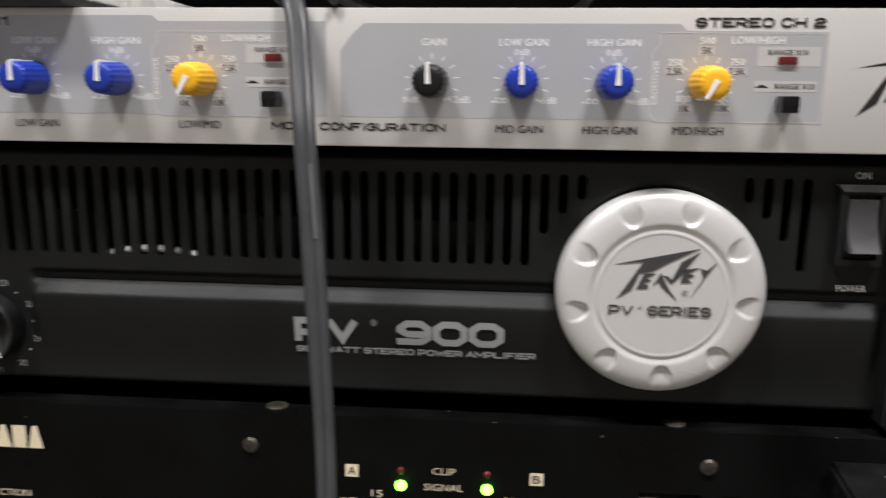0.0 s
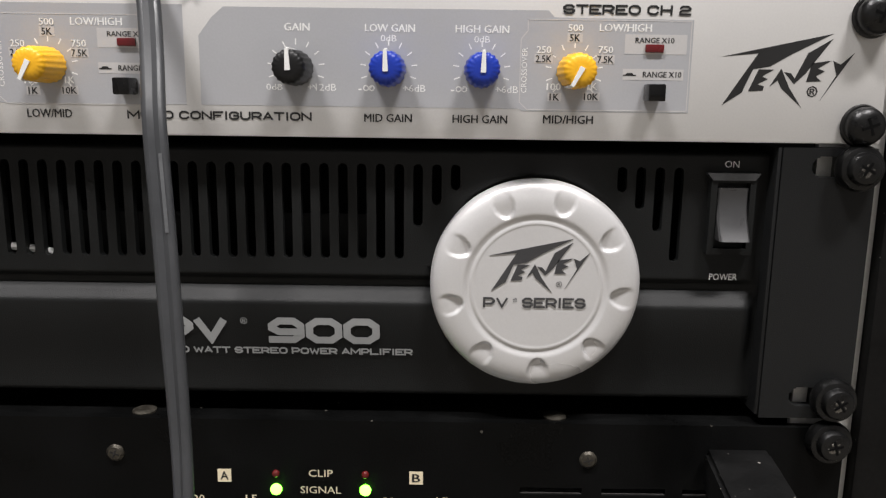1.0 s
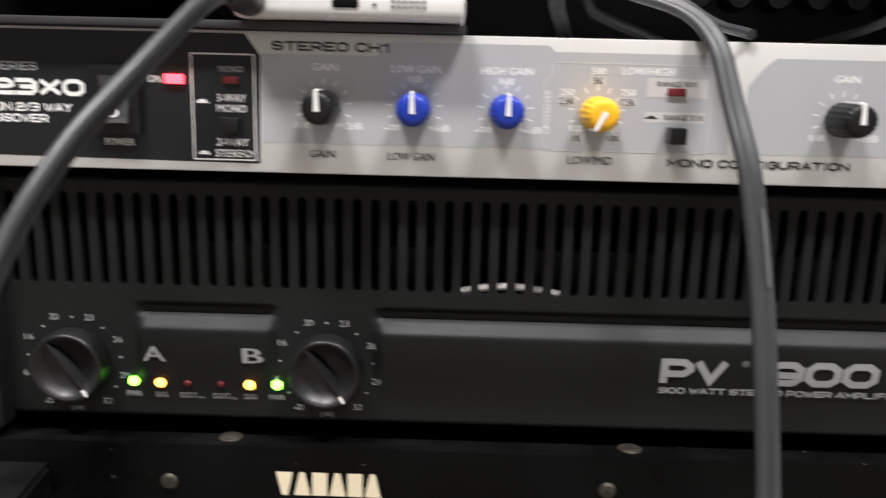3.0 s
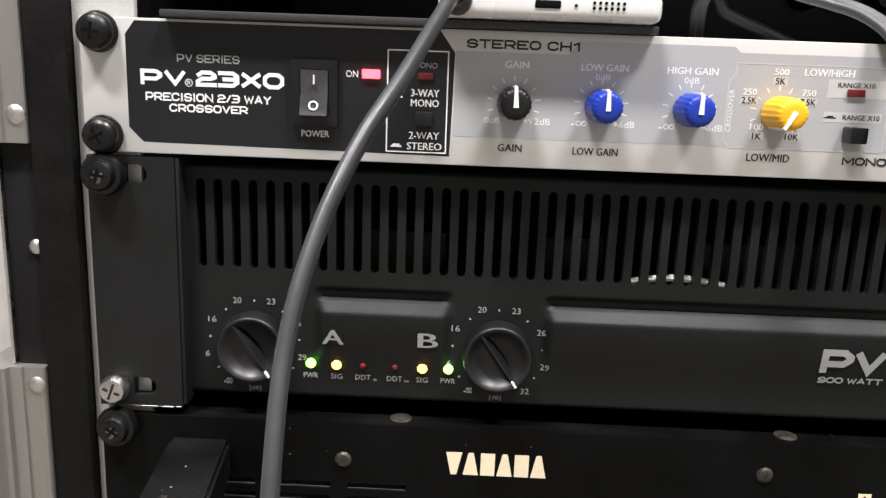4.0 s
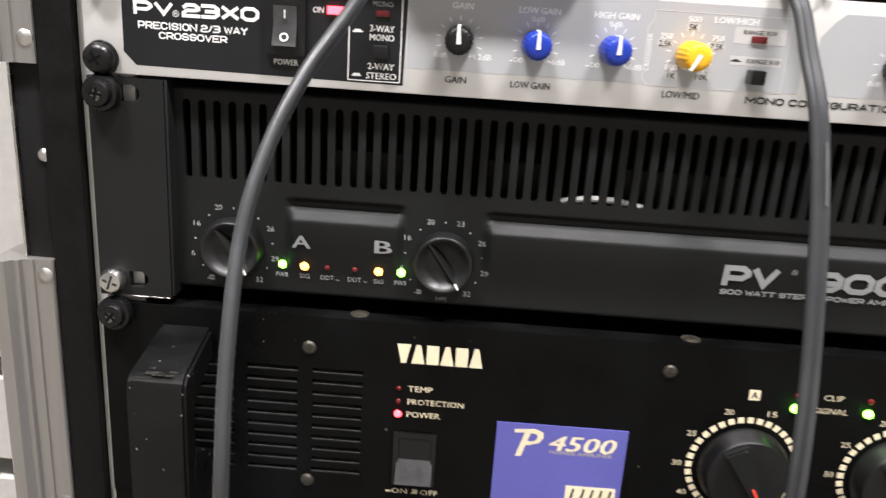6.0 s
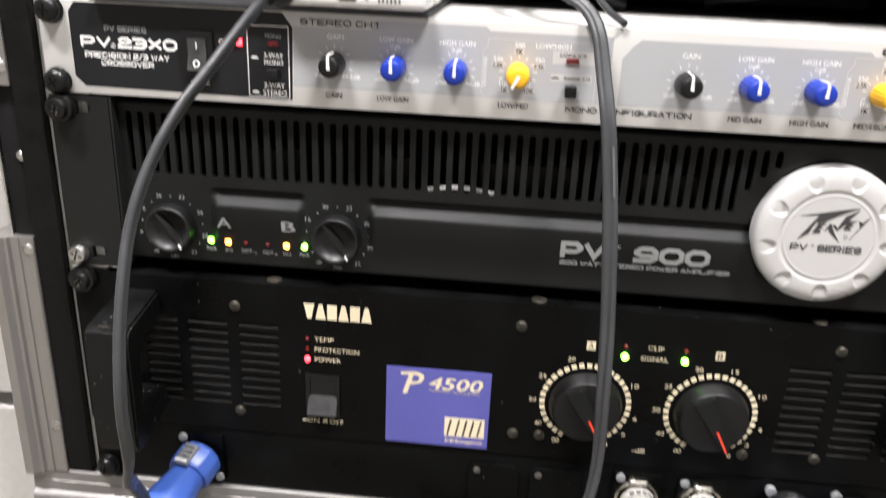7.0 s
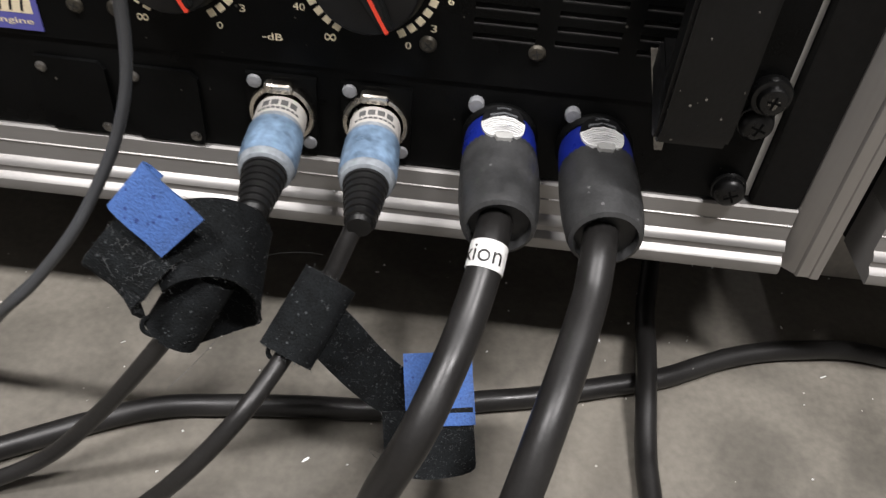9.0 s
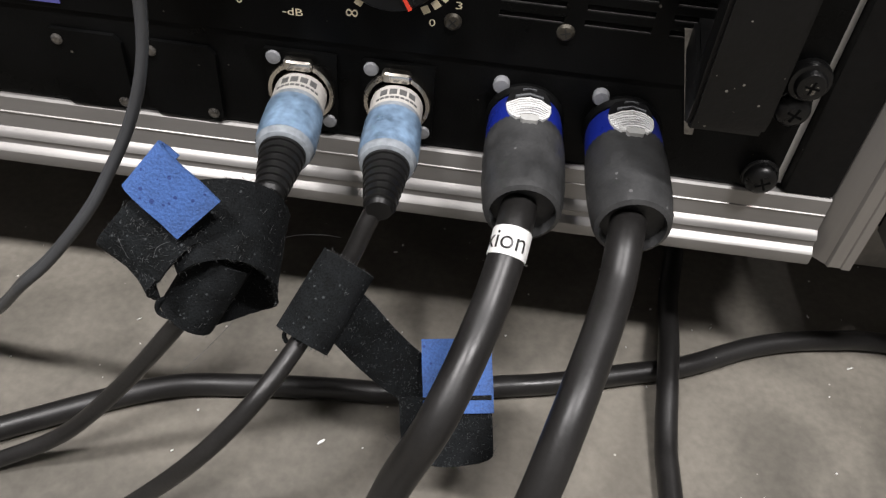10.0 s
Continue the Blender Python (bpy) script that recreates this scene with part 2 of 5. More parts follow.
def part_of(name, me, mat, parent=None, label="", sharp=32):
    me.materials.append(mat)
    me.polygons.foreach_set("use_smooth", [True] * len(me.polygons))
    me.set_sharp_from_angle(angle=radians(sharp))
    ob = new(name, me)
    if parent:
        ob.parent = parent
        ob.matrix_parent_inverse = to_world(parent).inverted()
    if label:
        tagged(ob, label)
    return ob


def box(bm, x0, x1, y0, y1, z0, z1, bevel=0.0, segments=2):
    made = bmesh.ops.create_cube(bm, size=1.0, matrix=Matrix.Translation(((x0 + x1) / 2, (y0 + y1) / 2, (z0 + z1) / 2)) @ Matrix.Diagonal((x1 - x0, y1 - y0, z1 - z0, 1)))
    if bevel:
        edges = list({e for v in made["verts"] for e in v.link_edges})
        bmesh.ops.bevel(bm, geom=edges, offset=bevel, segments=segments, affect="EDGES", profile=0.6)
    return bm


def block(x0, x1, y0, y1, z0, z1, bevel=0.0, segments=2):
    return box(bmesh.new(), x0, x1, y0, y1, z0, z1, bevel, segments)


def lathe(profile, n=40, m=None, flute=0, depth=0.0, cap=True):
    """Turns (radius, distance) pairs round the axis that comes out of a front panel, -y; m places it."""
    bm = bmesh.new()
    rings = []
    for r, d in profile:
        ring = []
        for k in range(n):
            a = 2 * math.pi * k / n
            rr = r * (1 - depth * (0.5 + 0.5 * math.cos(flute * a))) if flute else r
            ring.append(bm.verts.new((rr * math.cos(a), -d, rr * math.sin(a))))
        rings.append(ring)
    for a, b in zip(rings, rings[1:]):
        for k in range(n):
            bm.faces.new((a[k], a[(k + 1) % n], b[(k + 1) % n], b[k]))
    if cap:
        bm.faces.new(rings[0]), bm.faces.new(rings[-1])
    if m is not None:
        bm.transform(m)
    return bm


def prism(outline, y0, y1, m=None):
    """A flat outline of (x, z) pairs given depth from y0 to y1."""
    bm = bmesh.new()
    front, back = [bm.verts.new((x, y0, z)) for x, z in outline], [bm.verts.new((x, y1, z)) for x, z in outline]
    bm.faces.new(front), bm.faces.new(back)
    for k in range(len(front)):
        j = (k + 1) % len(front)
        bm.faces.new((front[k], front[j], back[j], back[k]))
    if m is not None:
        bm.transform(m)
    return bm


def plate(x0, x1, z0, z1, holes, y0, y1):
    """A panel from y0 (front) to y1 with rectangular holes (x0, x1, z0, z1) right through it."""
    xs = sorted({x0, x1, *(h[0] for h in holes), *(h[1] for h in holes)})
    zs = sorted({z0, z1, *(h[2] for h in holes), *(h[3] for h in holes)})
    xs, zs = [x for x in xs if x0 <= x <= x1], [z for z in zs if z0 <= z <= z1]

    def solid(i, k):
        if not (0 <= i < len(xs) - 1 and 0 <= k < len(zs) - 1):
            return False
        cx, cz = (xs[i] + xs[i + 1]) / 2, (zs[k] + zs[k + 1]) / 2
        return not any(h[0] < cx < h[1] and h[2] < cz < h[3] for h in holes)

    bm, seen = bmesh.new(), {}

    def v(i, k, y):
        key = (i, k, y)
        if key not in seen:
            seen[key] = bm.verts.new((xs[i], y, zs[k]))
        return seen[key]

    for i in range(len(xs) - 1):
        for k in range(len(zs) - 1):
            if not solid(i, k):
                continue
            bm.faces.new((v(i, k, y0), v(i + 1, k, y0), v(i + 1, k + 1, y0), v(i, k + 1, y0)))
            bm.faces.new((v(i, k, y1), v(i, k + 1, y1), v(i + 1, k + 1, y1), v(i + 1, k, y1)))
            for di, dk, a, b in ((-1, 0, (i, k), (i, k + 1)), (1, 0, (i + 1, k), (i + 1, k + 1)), (0, -1, (i, k), (i + 1, k)), (0, 1, (i, k + 1), (i + 1, k + 1))):
                if not solid(i + di, k + dk):
                    bm.faces.new((v(*a, y0), v(*b, y0), v(*b, y1), v(*a, y1)))
    return bm


def relief(x0, x1, z0, z1, nx, nz, depth, skirt=0.012):
    """A moulded face: y = depth(x, z), with a skirt going back."""
    bm = bmesh.new()
    grid = [[bm.verts.new((x, depth(x, z), z)) for x in np.linspace(x0, x1, nx).tolist()] for z in np.linspace(z0, z1, nz).tolist()]
    for k in range(nz - 1):
        for i in range(nx - 1):
            bm.faces.new((grid[k][i], grid[k][i + 1], grid[k + 1][i + 1], grid[k + 1][i]))
    rim = grid[0] + [row[-1] for row in grid[1:]] + grid[-1][-2::-1] + [row[0] for row in grid[-2:0:-1]]
    back = [bm.verts.new((v.co.x, v.co.y + skirt, v.co.z)) for v in rim]
    for k in range(len(rim)):
        j = (k + 1) % len(rim)
        bm.faces.new((rim[k], rim[j], back[j], back[k]))
    return bm


def smooth_path(points, steps=8):
    """A curve through the points."""
    p = [Vector(q) for q in points]
    p = [2 * p[0] - p[1], *p, 2 * p[-1] - p[-2]]
    out = []
    for a, b, c, d in zip(p, p[1:], p[2:], p[3:]):
        for s in range(steps):
            t = s / steps
            out.append(0.5 * (2 * b + (c - a) * t + (2 * a - 5 * b + 4 * c - d) * t * t + (3 * b - a - 3 * c + d) * t ** 3))
    out.append(p[-2])
    return out


def tube(points, radius, n=14, steps=8, section=None, side=(1, 0, 0), smooth=True, twist=(0, 0)):
    """A round cable along a curve; section: outline (u, v) in its place; radius may be a list, one for each point."""
    path = smooth_path(points, steps) if smooth else [Vector(q) for q in points]
    radii = [radius] * len(path) if not isinstance(radius, (list, tuple)) else np.interp(np.linspace(0, 1, len(path)), np.linspace(0, 1, len(radius)), radius).tolist()
    shape = section or [(math.cos(2 * math.pi * k / n), math.sin(2 * math.pi * k / n)) for k in range(n)]
    bm, rings, u = bmesh.new(), [], Vector(side)
    for k, q in enumerate(path):
        ahead = (path[min(k + 1, len(path) - 1)] - path[max(k - 1, 0)]).normalized()
        u = (u - u.dot(ahead) * ahead).normalized()
        w = ahead.cross(u)
        ang = radians(float(np.interp(k / (len(path) - 1), np.linspace(0, 1, len(twist)), twist)))
        p, r = math.cos(ang) * u + math.sin(ang) * w, math.cos(ang) * w - math.sin(ang) * u
        rings.append([bm.verts.new(q + radii[k] * (a * p + b * r)) for a, b in shape])
    m = len(shape)
    for a, b in zip(rings, rings[1:]):
        for k in range(m):
            bm.faces.new((a[k], a[(k + 1) % m], b[(k + 1) % m], b[k]))
    bm.faces.new(rings[0]), bm.faces.new(rings[-1])
    return bm


def lettering(words, x, z, width, height, y, mat, parent, turn=0.0, bold=0.002, m=None, slant=0.0, name="lettering", face=None):
    """Words set flat on a front face, centred on (x, z), with the given size."""
    cu = bpy.data.curves.new(name, "FONT")
    cu.body, cu.size, cu.resolution_u, cu.offset, cu.shear = words, 1.0, 2, 0.0, slant
    ob = bpy.data.objects.new(name, cu)
    me = bpy.data.meshes.new_from_object(ob)
    bpy.data.objects.remove(ob)
    single = len(me.vertices)
    if bold > 0.003 or mat is INK:
        bm = bmesh.new()
        bm.from_mesh(me)
        twin = bmesh.ops.duplicate(bm, geom=bm.verts[:] + bm.edges[:] + bm.faces[:])["geom"]
        bmesh.ops.translate(bm, verts=[g for g in twin if isinstance(g, bmesh.types.BMVert)], vec=(0.040, 0.014, 0.00003))
        bm.to_mesh(me)
        bm.free()
    co = np.empty(len(me.vertices) * 3)
    me.vertices.foreach_get("co", co)
    co = co.reshape(-1, 3)
    lo, hi = co.min(0), co.max(0)
    place = m if m is not None else pose(x, y, z) @ pose(0, 0, 0, 90, 0, 0) @ pose(0, 0, 0, 0, 0, turn)
    me.transform(place @ Matrix.Diagonal((width / (hi[0] - lo[0]), height / (hi[1] - lo[1]), 1, 1)) @ Matrix.Translation((-(lo[0] + hi[0]) / 2, -(lo[1] + hi[1]) / 2, 0)))
    if face:
        for v in me.vertices:
            v.co.y = face(v.co.x, v.co.z) - (0.00030 if v.index < single else 0.00034)
    return part_of(name, me, mat, parent)


# wide square capitals: strokes over a grid 4 wide and 4 high, corners cut
SQUARE = {
    "A": "00 24 40,11.2 31.2", "B": "00 04 34 43 42.6 32 02,32 42 41 30 00", "C": "43 34 14 03 01 10 30 41", "D": "00 04 34 43 41 30 00",
    "E": "40 00 04 44,02 32", "F": "00 04 44,02 32", "G": "43 34 14 03 01 10 30 41 42 22", "H": "00 04,40 44,02 42", "I": "20 24", "L": "04 00 40",
    "M": "00 04 21 44 40", "N": "00 04 40 44", "O": "10 01 03 14 34 43 41 30 10", "P": "00 04 34 43 42.4 31.4 01.4", "R": "00 04 34 43 42.4 31.6 01.6,21.6 40",
    "S": "43 34 14 03 02.5 12 32 41.5 41 30 10 01", "T": "04 44,24 20", "U": "04 01 10 30 41 44", "V": "04 20 44", "W": "04 10 23 30 44", "X": "00 44,04 40",
    "Y": "04 22 44,22 20", "1": "13 24 20", "2": "03 14 34 43 42.5 32 12 01 00 40", "3": "04 34 43 42.5 32 12,32 41.5 41 30 00", "9": "00 30 41 43 34 14 03 02.5 11.7 41.7",
    "0": "10 01 03 14 34 43 41 30 10", "/": "00 44",
}


def square_lettering(words, x, z, width, height, y, mat, parent, weight=0.2, face=None, name="lettering"):
    """Words in wide square capitals, centred on (x, z); weight: thickness of a stroke against the height."""
    bm, pen, t = bmesh.new(), 0.0, weight * height
    glyphs = []
    for ch in words:
        if ch == " ":
            pen += 0.55
            continue
        wide = 0.25 if ch == "I" else 0.55 if ch in "1/" else 1.25 if ch in "MW" else 1.0
        glyphs.append((ch, pen, wide))
        pen += wide + 0.3
    unit = (width - t) / (pen - 0.3)
    for ch, start, wide in glyphs:
        rank = 0
        for line in SQUARE[ch].split(","):
            pts = []
            for code in line.split():
                u, v = float(code[0]), float(code[1:])
                if ch in "I1/":
                    u = u if ch == "/" else (u - 1) * 4 if ch == "1" else 2
                pts.append(Vector((x - width / 2 + t / 2 + unit * (start + wide * u / 4), z - height / 2 + t / 2 + (height - t) * v / 4)))
            runs, n = [], len(pts)
            closed = (pts[0] - pts[-1]).length < 1e-7
            for k in range(n):
                before = pts[k] - pts[k - 1] if k else (pts[0] - pts[-2] if closed else pts[1] - pts[0])
                after = pts[k + 1] - pts[k] if k < n - 1 else (pts[1] - pts[0] if closed else before)
                a, b = before.normalized(), after.normalized()
                na, nb = Vector((-a.y, a.x)), Vector((-b.y, b.x))
                mid = na + nb
                mid = mid.normalized() if mid.length > 0.2 else na
                reach = t / 2 / max(0.55, mid.dot(na))
                push = a * (-t / 2 if k == 0 and not closed else t / 2 if k == n - 1 and not closed else 0)
                if abs(a.x) > 0.02 and abs(a.y) > 0.02:
                    push = push * 0.3
                runs.append((pts[k] + push + mid * reach, pts[k] + push - mid * reach))
            row = []
            for p, q in runs:
                rank += 1
                row.append([bm.verts.new((c.x, (face(c.x, c.y) - 0.0003 if face else y) - 0.000007 * rank, c.y)) for c in (p, q)])
            rank += 1
            for (a, b), (c, d) in zip(row, row[1:]):
                bm.faces.new((a, b, d, c))
    me = bpy.data.meshes.new(name)
    bm.to_mesh(me)
    bm.free()
    return part_of(name, me, mat, parent)


def shape(outline, y, mat, parent, name="print_shape", thick=0.0004, label=""):
    return part(name, prism(outline, y, y + thick), mat, parent, label)


def stroke(x0, z0, x1, z1, w, y, mat, parent, name="print_line"):
    """A printed line."""
    d = Vector((x1 - x0, z1 - z0)).normalized()
    px, pz = -d.y * w / 2, d.x * w / 2
    return shape([(x0 + px, z0 + pz), (x1 + px, z1 + pz), (x1 - px, z1 - pz), (x0 - px, z0 - pz)], y, mat, parent, name)


def smoothstep(a, b, v):
    t = min(1, max(0, (v - a) / (b - a)))
    return t * t * (3 - 2 * t)


def dome(x, z, y, r, out, mat, parent, name="lamp", label=""):
    """A small round lamp that stands proud of a panel."""
    prof = [(r * 1.0, -0.001), (r, out * 0.4), (r * 0.85, out * 0.75), (r * 0.5, out * 0.95), (r * 0.1, out)]
    return part(name, lathe(prof, 20, pose(x, y, z)), mat, parent, label, 60)

# ---- room ----
tagged(part("floor", block(-3, 3, -3, 3, -0.1, 0.0), CONCRETE), "grey dusty concrete floor with stains and specks", "floor", kind="structure")
tagged(part("wall_north", block(-3, 3, 3, 3.1, 0, 2.8), WALL), "plain grey painted wall behind the cases", "wall", kind="structure")
tagged(part("wall_south", block(-3, 3, -3.1, -3, 0, 2.8), WALL), "plain grey painted wall", "wall", kind="structure")
tagged(part("wall_west", block(-3.1, -3, -3, 3, 0, 2.8), WALL), "plain grey painted wall", "wall", kind="structure")
tagged(part("wall_east", block(3, 3.1, -3, 3, 0, 2.8), WALL), "plain grey painted wall", "wall", kind="structure")
tagged(part("ceiling", block(-3.1, 3.1, -3.1, 3.1, 2.8, 2.9), CEIL), "plain grey ceiling", "ceiling", kind="structure")
for x, y, z, length, watts in LAMPS:
    fit = thing("ceiling_light", (x, y, 2.8), "white fluorescent ceiling fitting, switched on", "ceiling light", "ceiling lights")
    part("housing", block(x - length / 2 - 0.03, x + length / 2 + 0.03, y - 0.13, y + 0.13, 2.72, 2.80, 0.006), CEIL, fit)
    for dy in (-0.06, 0.06):
        part("tube", tube([(x - length / 2, y + dy, 2.70), (x, y + dy, 2.70), (x + length / 2, y + dy, 2.70)], 0.013, 12, 1), TUBE, fit)

# ---- flight case that holds the rack ----
BASE = 0.0745
FACE = [(0.020, 0.1022), (0.0, 0.1022), (-0.0008, 0.1014), (-0.0010, 0.0952), (-0.0014, 0.0949), (-0.0014, 0.0945), (-0.0011, 0.0942), (-0.0014, 0.0878), (-0.0028, 0.0868), (-0.0040, 0.0856), (-0.0044, 0.0846), (-0.0038, 0.0838), (-0.0040, 0.0816), (-0.0058, 0.0806), (-0.0068, 0.0796), (-0.0072, 0.0762), (-0.0066, BASE), (0.020, BASE)]


def bottom_rail(x0, x1):
    """An aluminium extrusion along x."""
    bm = bmesh.new()
    ends = [[bm.verts.new((x, y, z)) for y, z in FACE] for x in (x0, x1)]
    n = len(FACE)
    for k in range(n):
        bm.faces.new((ends[0][k], ends[0][(k + 1) % n], ends[1][(k + 1) % n], ends[1][k]))
    bm.faces.new(ends[0]), bm.faces.new(ends[1])
    return bm


POST = [(0.020, 0.0), (-0.0010, 0.0), (-0.0016, 0.0006), (-0.0018, 0.0066), (-0.0012, 0.0070), (-0.0012, 0.0076), (-0.0020, 0.0080), (-0.0022, 0.0122), (-0.0040, 0.0128), (-0.0044, 0.0134), (-0.0044, 0.0142), (-0.0040, 0.0150), (-0.0060, 0.0166), (-0.0068, 0.0174), (-0.0070, 0.0222), (-0.0055, 0.0235), (0.020, 0.0235)]
POST_BROAD = [(0.020, 0.0), (0.0010, 0.0), (0.0002, 0.0008), (-0.0052, 0.0098), (-0.0062, 0.0102), (-0.0066, 0.0108), (-0.0064, 0.0116), (-0.0064, 0.0172), (-0.0070, 0.0178), (-0.0072, 0.0188), (-0.0072, 0.0222), (-0.0055, 0.0235), (0.020, 0.0235)]


def upright(x, way, z0, z1, wide=1.0, section=POST):
    """The same extrusion standing; x is its inner edge and way the side to which it widens."""
    bm = bmesh.new()
    ends = [[bm.verts.new((x + way * u * wide, y, z)) for y, u in section] for z in (z0, z1)]
    n = len(section)
    for k in range(n):
        bm.faces.new((ends[0][k], ends[0][(k + 1) % n], ends[1][(k + 1) % n], ends[1][k]))
    bm.faces.new(ends[0]), bm.faces.new(ends[1])
    return bm


case = thing("flight_case", (0, 0.25, BASE), "black flight case with aluminium edging, open at the front", "flight case")
part("bottom_rail", bottom_rail(-0.2825, 0.2640), ALU, case, "scratched aluminium edging strip")
for way in (-1, 1):
    for z0, z1 in ((0.1024, 0.2485), (0.3275, 0.62)) if way < 0 else ((BASE, 0.62),):
        part("post", upright(way * 0.2602 if way < 0 else 0.2642, way, z0, z1, 1.0 if way < 0 else 0.72, POST if way < 0 else POST_BROAD), ALU_UP, case, "aluminium edging post")
    part("side_panel", block(*sorted((way * (0.2600 if way < 0 else 0.2641), way * 0.2815)), 0.0205, 0.55, BASE, 0.62, 0.001), CASE_BLACK, case)
    part("side_lining", block(*sorted((way * 0.2456, way * (0.2598 if way < 0 else 0.2638))), -0.0004, 0.54, 0.1026, 0.60, 0.001), LINING, case)
    part("rack_rail", block(*sorted((way * 0.2245, way * 0.2452)), 0.0042, 0.0065, 0.1035, 0.60), RAIL_WHITE, case, "pale metal rack rail")
    for z in (0.134, 0.242, 0.337, 0.45) if way < 0 else ():
        part("rivet", lathe([(0.0033, -0.001), (0.0033, 0.0006), (0.0022, 0.0015), (0.0006, 0.0018)], 16, pose(way * 0.2635, -0.001, z)), STEEL, case)
part("latch_plate", block(-0.2714, -0.2601, 0.0020, 0.0040, 0.2487, 0.3273, 0.0006), CASE_BLACK, case, "black latch plate with a bare edge")
part("latch_edge", block(-0.2725, -0.2715, 0.0005, 0.0040, 0.2490, 0.3270), STEEL, case)
part("rivet", lathe([(0.0026, -0.001), (0.0026, 0.0006), (0.0016, 0.0016), (0.0004, 0.0019)], 16, pose(-0.2615, 0.002, 0.2917)), STEEL, case)
part("bottom_panel", block(-0.2588, 0.2588, 0.0205, 0.55, BASE, 0.088), CASE_BLACK, case)
part("back_panel", block(-0.2588, 0.2588, 0.5408, 0.55, 0.0885, 0.60), VOID_BLACK, case)
part("top_panel", block(-0.2588, 0.2588, 0.0, 0.55, 0.6005, 0.62), CASE_BLACK, case)
for x, y in ((-0.216, 0.075), (-0.216, 0.48), (0.216, 0.30), (0.216, 0.48)):
    part("foot", block(x - 0.021, x + 0.021, y - 0.022, y + 0.022, 0.0, BASE - 0.0002, 0.004), BLOCK, case, "worn pale foot block")

side_case = thing("flight_case", (0.46, 0.25, BASE), "second black flight case with aluminium edging beside the rack", "flight case")
bm = bottom_rail(0.2985, 0.64)
part("bottom_rail", bm, ALU, side_case)
part("post", upright(0.2985, 1, 0.1024, 0.62), ALU_UP, side_case)
part("body", block(0.2985, 0.64, 0.0205, 0.55, BASE, 0.62, 0.002), CASE_BLACK, side_case)
part("front_panel", block(0.3225, 0.64, 0.004, 0.0200, 0.1030, 0.62), CASE_BLACK, side_case)
for x, y in ((0.35, 0.1), (0.60, 0.1), (0.35, 0.45), (0.60, 0.45)):
    part("foot", block(x - 0.02, x + 0.02, y - 0.02, y + 0.02, 0.0, BASE - 0.0002, 0.004), BLOCK, side_case)

crate = thing("storage_box", (-0.47, 0.2, 0), "pale painted box with dark open slots beside the rack", "box")
part("body", plate(-0.64, -0.2850, 0.0, 0.60, [(-0.62, -0.306, z, z + 0.012) for z in (0.12, 0.175, 0.232, 0.30)] + [(-0.62, -0.312, 0.335, 0.40)], 0.03, 0.05), BOX_PALE, crate)
# solid near-black block in place of the shaded hollow behind the slots
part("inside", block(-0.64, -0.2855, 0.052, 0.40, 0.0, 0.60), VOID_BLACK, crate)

# ---- crossover, one rack unit ----
XB, XT = 0.3257, 0.3692
xo = thing("audio_crossover", (0, 0.08, XB), "silver rack crossover with blue, yellow and black knobs", "audio crossover")
part("front_panel", block(-0.2413, 0.2413, 0.0, 0.0035, XB, XT, 0.0006), SILVER, xo, "silver painted front panel")
part("top_lip", block(-0.222, 0.222, 0.0037, 0.1200, XT - 0.0016, XT - 0.0003, 0.0003), SILVER, xo, "silver lip folded back from the panel")
part("body", block(-0.222, 0.222, 0.0036, 0.20, XB + 0.001, XT - 0.0018, 0.001), CHARCOAL_EAR, xo, "black steel housing")
P1, P2, P3 = -0.00006, -0.00011, -0.00016  # three layers of print

# black field with cut corners
black = shape([(-0.2230, 0.3683), (-0.2262, 0.3640), (-0.2262, 0.3342), (-0.2215, 0.3295), (-0.1200, 0.3285), (-0.1192, 0.3617), (-0.1240, 0.3683)], P1, BLACK_PRINT, xo, "black_field", label="black printed field")
square_lettering("PV SERIES", -0.1992, 0.3570, 0.0205, 0.0026, P2, GREY_INK, xo, 0.16)
square_lettering("PV", -0.2142, 0.3507, 0.0150, 0.0050, P2, WHITE_INK, xo, 0.25)
lettering("®", -0.2058, 0.3492, 0.0026, 0.0026, P2, WHITE_INK, xo)
square_lettering("23XO", -0.1890, 0.3507, 0.0290, 0.0052, P2, WHITE_INK, xo, 0.25)
square_lettering("PRECISION 2/3 WAY", -0.1995, 0.3445, 0.0415, 0.0027, P2, WHITE_INK, xo, 0.2)
square_lettering("CROSSOVER", -0.1995, 0.3410, 0.0260, 0.0026, P2, WHITE_INK, xo, 0.2)
sw = part("power_switch", plate(-0.1718, -0.1568, 0.3370, 0.3580, [(-0.1690, -0.1596, 0.3402, 0.3550)], -0.0022, 0.0004), KNOB_SATIN, xo, "black rocker switch")
rock = bmesh.new()
prof = [(-0.0010, 0.3404), (-0.0048, 0.3404), (-0.0022, 0.3478), (-0.0030, 0.3548), (-0.0010, 0.3548)]
ends = [[rock.verts.new((x, y, z)) for y, z in prof] for x in (-0.1687, -0.1599)]
for k in range(5):
    rock.faces.new((ends[0][k], ends[0][(k + 1) % 5], ends[1][(k + 1) % 5], ends[1][k]))
rock.faces.new(ends[0]), rock.faces.new(ends[1])
# black rocker coloured grey to stand in for light on its lower half
rocker = part("rocker", rock, RUBBER, sw)
stroke(-0.1643, 0.3502, -0.1643, 0.3532, 0.0004, -0.0031, WHITE_INK, sw, "on_mark")
part("off_mark", lathe([(0.0016, 0), (0.0016, 0.0003), (0.0011, 0.0003), (0.0011, 0)], 24, pose(-0.1643, -0.0038, 0.3435) @ pose(0, 0, 0, -18), cap=False), WHITE_INK, sw)
